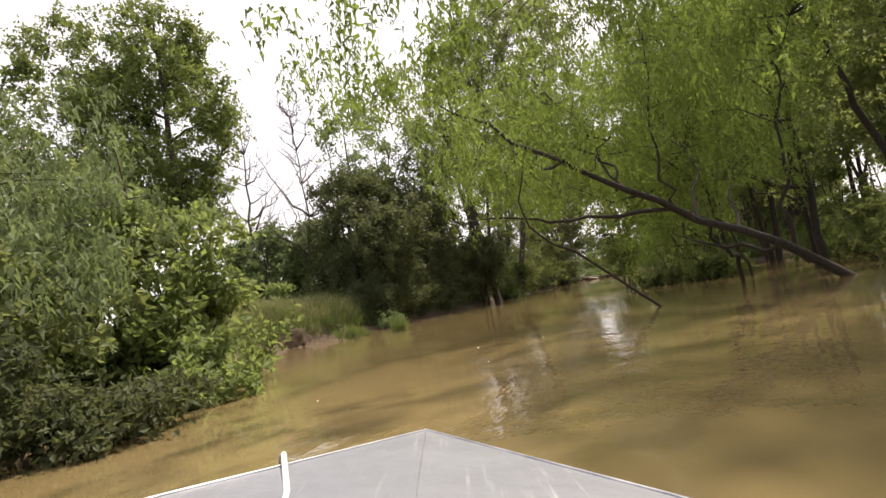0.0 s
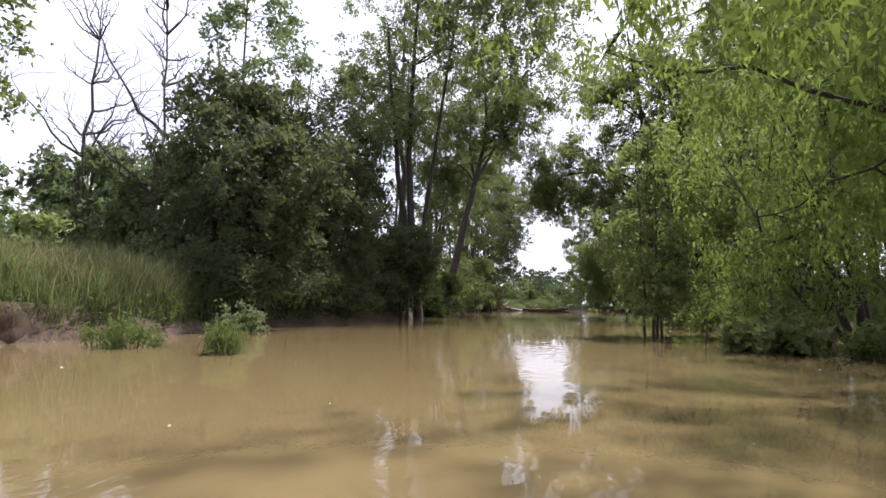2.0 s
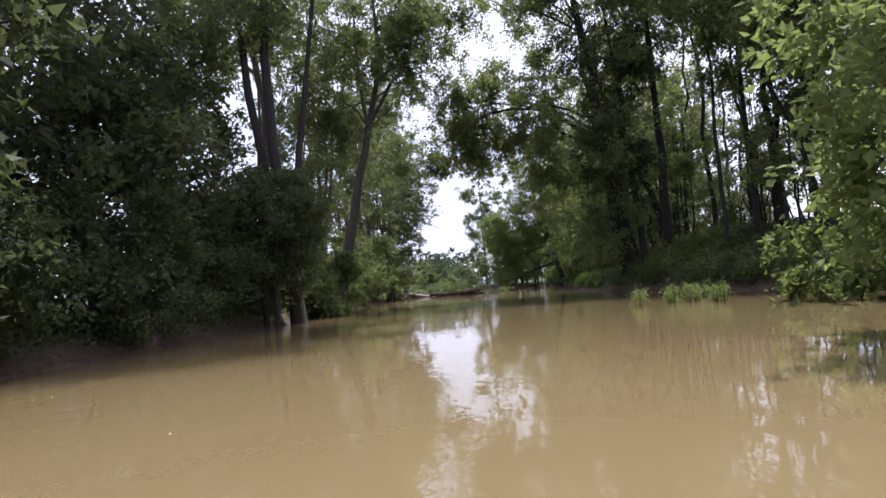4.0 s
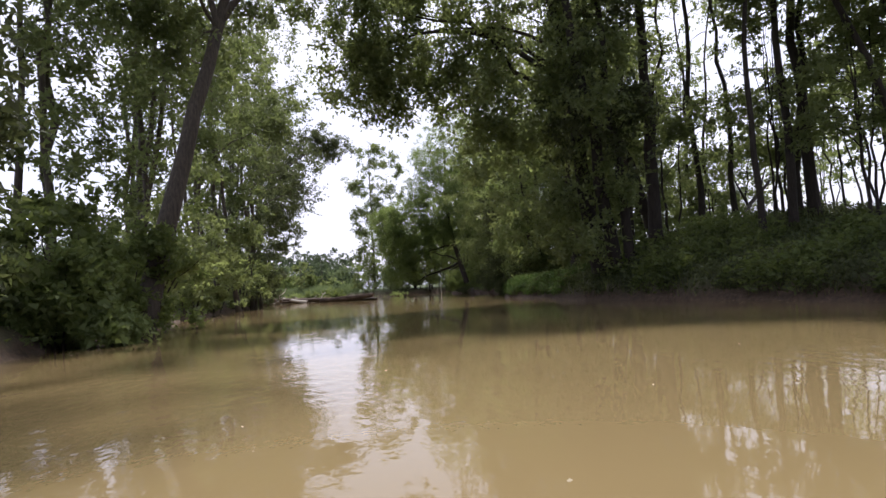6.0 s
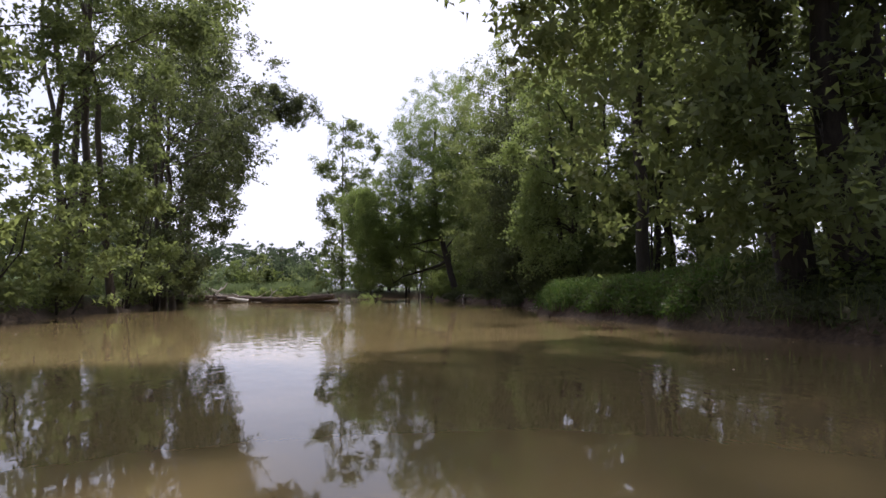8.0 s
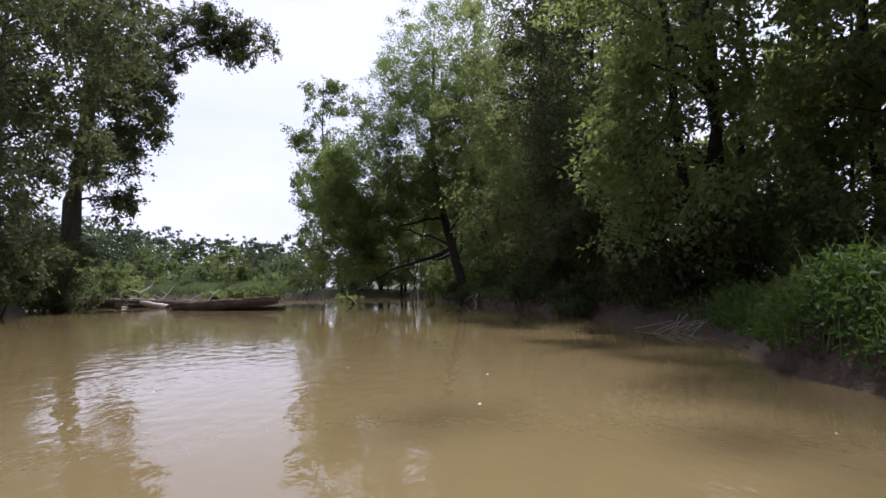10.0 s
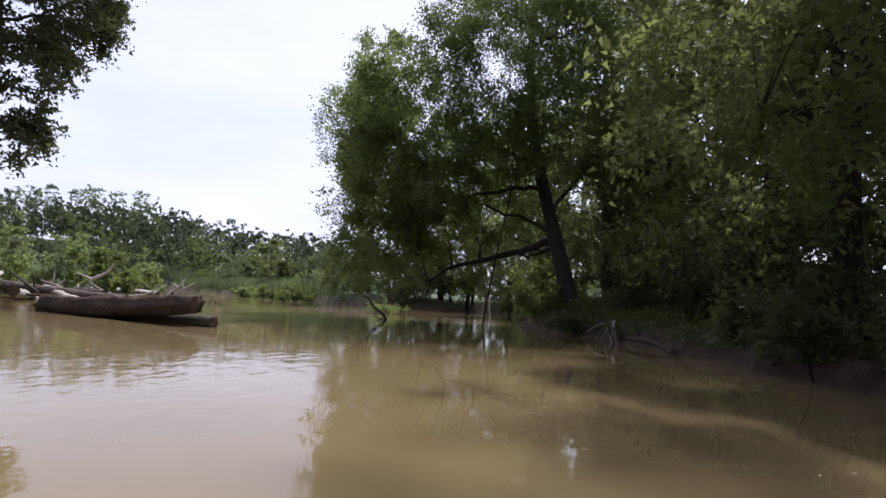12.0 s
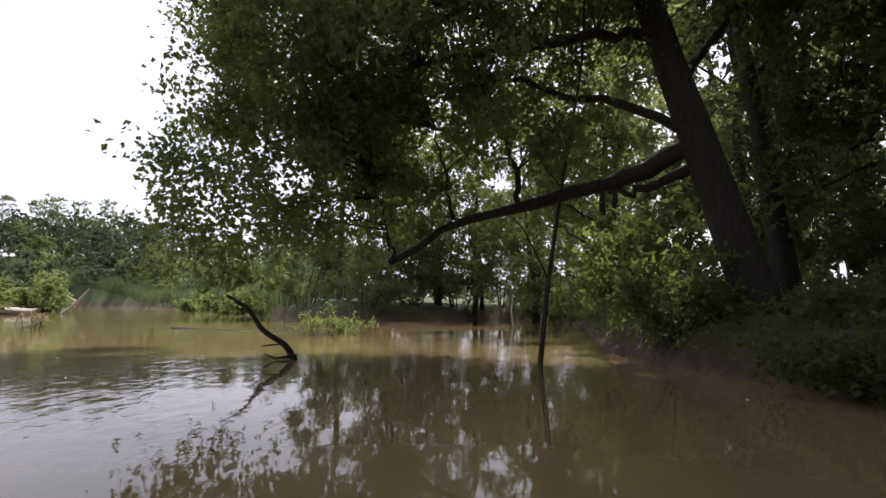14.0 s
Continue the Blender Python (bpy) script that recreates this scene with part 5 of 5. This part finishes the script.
herbs("meadow_herbs", "sunlit broad-leaved weeds on the eroded bank", rng, hx_, hy_, 0.6, 0.055, LEAF_MID, 9, 0.5)
gx_ = rng.uniform(-4.2, 0.2, 6000)
gy_ = rng.uniform(8.2, 13.2, 6000)
keep = land(gx_, gy_) > 0.1
# reeds darkened by colour for the tree shade they stand in
blades("reed_stand", "tall feathery shade-toned reeds at the bank foot", "reeds", rng, gx_[keep], gy_[keep], 1.2, 0.008, LEAF_SHADE_TONED, 0.28)


# ---- driftwood ----
def log_thing(name, label, a, b, ra, rb, seed, mat=None, stubs=0, sides=18):
    """A fallen log from a to b with a rough skin, sawn or broken ends and branch stubs."""
    rng = np.random.default_rng(seed)
    a, b = np.array(a, float), np.array(b, float)
    thing = new(name)
    thing.location = a
    tagged(thing, label, "log", GROUPS.get(name, ""))
    n = 26
    line = arc((0, 0, 0), b - a, (0, 0, rng.normal(0, 0.03)), n, rng, 0.03 * ra)
    rad = np.linspace(ra, rb, n) * (1 + 0.08 * np.sin(np.arange(n) * 0.7 + seed) + rng.normal(0, 0.02, n))
    v, q = tube(line, rad, sides)
    axis = (b - a) / np.linalg.norm(b - a)
    v = v.reshape(n, sides, 3)
    ridge = rng.normal(0, 0.08, (1, sides, 1)) + rng.normal(0, 0.03, (n, sides, 1))
    ridge[0] += rng.normal(0, 0.05, (sides, 1))
    v += ridge * rad[:, None, None] * (v - line[:, None]) / rad[:, None, None]
    mesh_object("bark", v.reshape(-1, 3), q, mat or LOG_BARK, thing)
    for end, ring, way in ((0, v[0], -axis), (1, v[-1], axis)):
        c = ring.mean(0)
        inner = c + (ring - c) * 0.55 + way * 0.012
        verts = np.concatenate([ring + way * rng.normal(0.0, 0.16, (sides, 1)) * ra, inner, [c + way * 0.006]])
        k = np.arange(sides)
        m = (k + 1) % sides
        quads = np.stack([k, m, m + sides, k + sides], 1)
        tris = np.stack([k + sides, m + sides, np.full(sides, 2 * sides)], 1)
        mesh_object("end_grain", verts, (quads, tris), LOG_END, thing)
    for _ in range(stubs):
        j = rng.integers(2, n - 2)
        w = np.array([rng.normal(0, 0.5), rng.normal(0, 0.5), rng.uniform(0.6, 1.2)])
        p = line[j]
        one = Wood()
        ln = rng.uniform(0.9, 1.3) * rad[j]
        one.add(arc(p, p + w * ln, rng.normal(0, 0.1, 3) * ln, 5), np.linspace(rad[j] * 0.32, rad[j] * 0.12, 5), 7)
        one.build("stub", mat or LOG_BARK, thing)
    return thing


def stick(name, label, pts, r0, r1, mat, category="branch", side=()):
    """A loose branch through pts; side: twigs, each as points."""
    pts = np.array(pts, float)
    ob = new(name)
    ob.location = pts[0]
    tagged(ob, label, category, GROUPS.get(name, ""))
    f = np.linspace(0, len(pts) - 1, 4 * len(pts))
    line = np.stack([np.interp(f, np.arange(len(pts)), pts[:, k]) for k in range(3)], 1) - pts[0]
    line[1:-1] = 0.25 * line[:-2] + 0.5 * line[1:-1] + 0.25 * line[2:]
    w = Wood()
    w.add(line, np.linspace(r0, r1, len(line)), 7)
    w.build("stem", mat, ob)
    for tw in side:
        w = Wood()
        w.add(np.array(tw, float) - pts[0], np.linspace(r1 * 1.2, r1 * 0.4, len(tw)), 5)
        w.build("twig", mat, ob)
    return ob


log_thing("drift_log", "huge barkless brown driftwood log stranded in the pond", (7.55, 69.75, 0.46), (2.7, 72.9, 0.14), 0.205, 0.26, 501, stubs=1)
log_thing("drift_log", "slim brown log floating beside the larger one", (7.9, 69.85, 0.10), (4.2, 72.2, 0.03), 0.12, 0.14, 502, mat=BARK)
log_thing("drift_log", "weathered log lying behind the large one", (3.0, 76.6, 0.22), (-5.6, 82.6, 0.45), 0.20, 0.26, 503, stubs=1)
log_thing("drift_log", "grey log stranded by the far trees", (-3.6, 82.4, 0.2), (-10.5, 86.5, 0.5), 0.22, 0.18, 504, stubs=2)
log_thing("drift_log", "bleached pole floating on the pond", (3.6, 80.6, 0.03), (0.4, 83.6, 0.05), 0.09, 0.12, 505, mat=BARK_PALE)
log_thing("drift_log", "pale driftwood bole on the far mudbank", (-6.0, 100.5, 0.12), (-14, 104, 0.2), 0.22, 0.28, 506, mat=BARK_PALE)
log_thing("drift_log", "thin pale log floating before the reeds", (10.4, 85.2, -0.01), (6.2, 87.0, 0.0), 0.035, 0.045, 507, mat=BARK)
stick("white_snag", "forked white driftwood limb above the logs", [(-2.6, 84.4, 0.2), (-2.4, 84.6, 0.9), (-1.9, 84.9, 1.25), (-1.7, 85.0, 1.7)], 0.10, 0.05, BARK_PALE, side=[[(-2.4, 84.6, 0.9), (-3.2, 84.7, 1.2)]])
stick("white_snag", "small white driftwood branch pointing upward", [(2.2, 82.4, 0.2), (2.5, 82.6, 0.7), (2.9, 82.8, 1.0)], 0.06, 0.025, BARK_PALE, side=[[(2.5, 82.6, 0.7), (2.3, 82.7, 1.2)]])
stick("white_snag", "bleached branch leaning out of far water", [(-6.4, 103.4, 0.0), (-5.7, 103.6, 0.7), (-5.2, 103.8, 1.5)], 0.12, 0.04, BARK_PALE, side=[[(-5.7, 103.6, 0.7), (-6.4, 103.7, 1.1)]])
stick("leaning_snag", "dark crooked branch sticking out of the water", [(11.5, 78.15, -0.15), (11.3, 78.1, 0.2), (10.95, 78.05, 0.42), (10.75, 78.0, 0.75), (10.45, 77.95, 0.92)], 0.055, 0.02, BARK_DARK,
      side=[[(11.45, 78.1, 0.05), (11.2, 77.9, 0.02), (11.05, 77.8, 0.1)], [(11.4, 78.1, 0.1), (11.25, 78.0, 0.22), (11.0, 77.9, 0.2)], [(10.75, 78.0, 0.75), (10.5, 78.1, 0.82)]])
stick("slender_pole_tree", "thin dark sapling stem rising straight from the water", [(14.84, 77.1, -0.2), (15.05, 77.3, 1.2), (15.35, 77.6, 2.6), (15.9, 78.05, 5.0), (16.0, 78.2, 8.0)], 0.042, 0.012, BARK_DARK, "sapling",
      side=[[(15.05, 77.3, 1.2), (14.7, 77.3, 1.9), (14.3, 77.3, 2.3)], [(15.35, 77.6, 2.6), (14.9, 77.7, 3.2)]])
stick("white_snag", "thin pale stick standing in shallow water", [(17.9, 92.2, -0.1), (17.8, 92.2, 0.6), (17.9, 92.2, 1.3)], 0.05, 0.03, BARK_PALE)
stick("stump_post", "short broken stub standing in the shallows", [(12.87, 10.1, -0.1), (12.9, 10.12, 0.35), (12.88, 10.1, 0.62)], 0.07, 0.06, BARK_DARK)
stick("fallen_tree", "bare fallen trunk propped on the rise", [(21.2, 39.4, 2.4), (22.9, 41.0, 3.6), (25.2, 42.2, 4.9)], 0.14, 0.06, BARK_DARK, side=[[(22.9, 41, 3.6), (22.5, 41.2, 4.8)], [(24, 41.6, 4.2), (24.3, 41.4, 5.3)]])

stick("pale_sapling", "slim white-barked sapling in the shaded wood", [(26.9, 85.6, 0.6), (27.2, 86.0, 1.4), (27.5, 86.3, 2.4), (27.6, 86.4, 3.4)], 0.07, 0.03, BARK_PALE, "sapling")
stick("pale_sapling", "slim white-barked sapling leaning in the shaded wood", [(26.3, 84.5, 0.6), (26.4, 84.7, 1.4), (26.65, 85.0, 2.6), (26.9, 85.2, 3.6)], 0.07, 0.03, BARK_PALE, "sapling")
stick("hanging_stick", "pale bare stick hanging from the cut bank", [(14.6, 48.85, 0.5), (14.42, 48.8, 0.32), (14.28, 48.7, -0.05)], 0.015, 0.008, BARK_PALE)
stick("hanging_stick", "pale bare stick slanting into the water", [(14.62, 48.65, 0.42), (14.45, 48.58, 0.25), (14.3, 48.5, -0.05)], 0.013, 0.007, BARK_PALE)
make_bush("twig_tuft", "brown twig tuft snagged on the open pond", 2.8, 86.0, 0.9, 0.8, 0.5, 10, 16, 0.10, SEDGE, 529, clump_r=0.18, stems=9, lite=False, category="driftwood")

rng = np.random.default_rng(515)
for k in range(16):                                               # drift heaped behind the large log
    c = np.array([rng.uniform(-9.5, 1.5), 0, rng.uniform(0.05, 0.35)])
    c[1] = 80.2 - 0.55 * c[0] + rng.normal(0, 1.0)
    a, ln = rng.normal(2.5, 0.5), rng.uniform(0.9, 2.6)
    d = np.array([math.cos(a), math.sin(a), rng.normal(0.08, 0.12)]) * ln
    r = rng.uniform(0.06, 0.2)
    log_thing("drift_log", ("brown broken log in the drift heap", "bleached barkless log in the drift heap")[k % 3 == 0], c - d, c + d, r, r * rng.uniform(0.5, 0.9), 700 + k, mat=BARK_PALE if k % 3 == 0 else LOG_BARK, stubs=k % 3, sides=10)
for k in range(18):
    c = np.array([rng.uniform(-9, 2.5), 0, rng.uniform(0.1, 0.4)])
    c[1] = 80.0 - 0.55 * c[0] + rng.normal(0, 1.0)
    a, ln = rng.uniform(0, 6.28), rng.uniform(0.8, 1.8)
    tip = c + np.array([math.cos(a), math.sin(a), rng.uniform(0.1, 0.7)]) * ln
    stick("drift_branch", ("grey branch caught in the drift heap", "white bare branch caught in the drift heap")[k % 2], [c, (c + tip) / 2 + rng.normal(0, 0.12, 3), tip], 0.05, 0.018, (BARK, BARK_PALE)[k % 2])

rng = np.random.default_rng(520)
for k in range(14):                                               # brush heaped at the corner of the bank
    foot = np.array([16.25 + rng.normal(0, 0.3), 53.5 + rng.normal(0, 0.5), rng.uniform(0.12, 0.34)])
    way = np.array([-1.0, rng.uniform(-0.8, 0.3), 0.0])
    tip = foot + way / np.linalg.norm(way) * rng.uniform(0.4, 1.0)
    tip[2] = rng.uniform(-0.04, 0.08)
    stick("brush_stick", "bleached brush stick heaped on the cut bank", [foot, (foot + tip) / 2 + [0, rng.normal(0, 0.06), rng.uniform(-0.03, 0.05)], tip], 0.010, 0.004, BARK_PALE)
for k in range(22):                                               # roots washed bare under the bank
    foot = np.array([17.42 + rng.normal(0, 0.05), 71.95 + rng.normal(0, 0.16), 0.48 + rng.normal(0, 0.05)])
    thick = k < 7
    if thick:                                                     # heavy ones sweep along the bank, the thin tangle goes the other way
        tip = np.array([17.12 + rng.normal(0, 0.08), 70.85 + rng.normal(0, 0.25), rng.uniform(-0.1, 0.04)])
    else:
        tip = np.array([17.15 + rng.normal(0, 0.12), 72.5 + rng.normal(0, 0.5), rng.uniform(-0.08, 0.3)])
    mid = foot * 0.55 + tip * 0.45 + [-0.05, rng.normal(0, 0.06), rng.uniform(0.03, 0.12)]
    stick("bank_root", ("thin grey root tangled under the undercut bank", "heavy grey root sweeping down the undercut bank")[thick], [foot, mid, tip], 0.05 if thick else 0.018, 0.022 if thick else 0.007, (BARK_PALE, BARK)[k % 4 > 0], "root")
stick("bank_root", "long pale bare bough lying along the undercut bank", [(17.4, 71.5, 0.46), (17.33, 71.0, 0.53), (17.3, 70.4, 0.52), (17.26, 69.9, 0.55), (17.28, 69.4, 0.52), (17.22, 68.9, 0.42), (17.1, 68.2, 0.3)], 0.014, 0.007, BARK, "branch")
stick("bank_root", "grey drowned pole lying at the foot of the bank", [(17.2, 70.4, 0.16), (17.12, 69.7, 0.2), (17.1, 69.0, 0.2), (17.0, 68.0, 0.05)], 0.05, 0.04, BARK, "branch")
for k in range(17):                                               # drowned weeds in front of the slope
    x0, y0 = 11.9 + rng.normal(0, 0.75), 24.2 + rng.normal(0, 1.2)
    make_bush("drowned_weed", "muddy weed poking out of shallow water", x0, y0, 0.3, 0.3, rng.uniform(0.4, 1.05), 6, 20, 0.11, (LEAF_DARK, LEAF_MID)[k % 2], 540 + k, clump_r=0.14, stems=5, aspect=0.24, hang=0.1, lite=False)


def flotsam():
    """Bits of foam, seed fluff and leaf adrift on the water."""
    rng = np.random.default_rng(560)
    n = 300
    y = rng.uniform(-12, 90, n)
    x = rng.uniform(-4, 18, n) + 1.2 * np.sin(y * 0.8)
    keep = wet(x, y) > 0.4
    x, y = x[keep], y[keep]
    n = len(x)
    r = rng.uniform(0.006, 0.02, n)
    a = rng.uniform(0, 6.28, n)
    ring = a[:, None] + np.arange(5) * 1.2566
    rad = r[:, None] * rng.uniform(0.6, 1.3, (n, 5))
    low = np.stack([x[:, None] + rad * np.cos(ring), y[:, None] + rad * np.sin(ring), np.full((n, 5), -0.002)], -1)
    top = np.stack([x, y, 0.4 * r + 0.004], -1)[:, None]
    verts = np.concatenate([low, top], 1).reshape(-1, 3)
    k = np.arange(n)[:, None] * 6
    tris = np.concatenate([k + [j, (j + 1) % 5, 5] for j in range(5)])
    tagged(mesh_object("flotsam", verts, tris, LITTER), "pale specks of foam and leaf litter adrift", "flotsam", kind="stuff")


flotsam()


# ---- the boat at the start of the way ----
def boat():
    """A small aluminium boat; its own axes are x to starboard, y to the bow, z up, with the eye over the foredeck."""
    t0, eye0, aim0, roll0 = PATH[0]
    at = look(eye0, aim0, roll0) @ pose(0, 0, 0, -90, 0, 0)
    at = at @ pose(0, 0, 0, -6.0, 0, 0)
    thing = new("aluminium_boat")
    thing.matrix_world = at
    tagged(thing, "small worn aluminium boat with flat pointed foredeck", "boat")
    deck = -0.265                                                # below the eye
    half = [(0.0, 1.165), (0.089, 1.066), (0.178, 0.966), (0.352, 0.775), (0.52, 0.56), (0.65, 0.2), (0.70, -0.6), (0.68, -2.5)]
    right = [Vector((x - 0.035, y, deck)) for x, y in half]
    left_ = [Vector((-x - 0.035, y, deck)) for x, y in half[1:]]
    for side in (right[:6], [right[0]] + left_[:5]):             # foredeck, two plates that meet in a low ridge
        bm = bmesh.new()
        ridge = [Vector((-0.035, y, deck + z)) for y, z in ((0.2, 0.016), (0.775, 0.013), (1.0, 0.009))]
        bm.faces.new([bm.verts.new(v) for v in side + ridge])
        bmesh.ops.triangulate(bm, faces=bm.faces[:])
        bmesh.ops.recalc_face_normals(bm, faces=bm.faces[:])
        bmesh.ops.solidify(bm, geom=bm.faces[:], thickness=0.004)
        part("deck_plate", bm, ALU, thing, "scratched grey aluminium deck plate")
    for sign, side in ((1, right), (-1, [right[0]] + left_)):
        bm = bmesh.new()                                         # hull side
        top = [bm.verts.new(v + Vector((0, 0, -0.003))) for v in side]
        low = [bm.verts.new((v.x * 0.82, v.y - 0.12 - (0.25 if k < 2 else 0), deck - 0.48)) for k, v in enumerate(side)]
        for k in range(len(side) - 1):
            bm.faces.new((top[k], top[k + 1], low[k + 1], low[k]))
        bmesh.ops.recalc_face_normals(bm, faces=bm.faces[:])
        bmesh.ops.solidify(bm, geom=bm.faces[:], thickness=0.004)
        part("hull_side", bm, ALU, thing)
        w = Wood()                                               # rolled edge
        w.add([v + Vector((0, 0, 0.004)) for v in side], np.full(len(side), 0.0034), 8)
        tagged(w.build("gunwale", RIM, thing), "bright rubbed rolled edge")
    bm = bmesh.new()                                             # bottom
    pts = [(x * 0.80 - 0.02, y - 0.12, deck - 0.475) for x, y in half[2:]]
    ring = [bm.verts.new(p_) for p_ in pts + [(-x - 0.04, y, z) for x, y, z in pts[::-1]]]
    bm.faces.new(ring)
    part("hull_bottom", bm, ALU, thing)
    bm = bmesh.new()                                             # transom
    bmesh.ops.create_cube(bm, size=1, matrix=Matrix.Translation((-0.02, -2.52, deck - 0.24)) @ Matrix.Diagonal((1.36, 0.03, 0.46, 1)))
    part("transom", bm, ALU, thing)
    w = Wood()                                                   # mooring rope over the edge
    w.add([(-0.29, 0.985, deck - 0.10), (-0.281, 0.968, deck + 0.006), (-0.272, 0.95, deck + 0.012), (-0.216, 0.775, deck + 0.008), (-0.16, 0.5, deck + 0.008), (-0.12, 0.2, deck + 0.008)], np.full(6, 0.005), 8)
    tagged(w.build("mooring_rope", ROPE, thing), "white twisted mooring rope")
    return thing


boat()
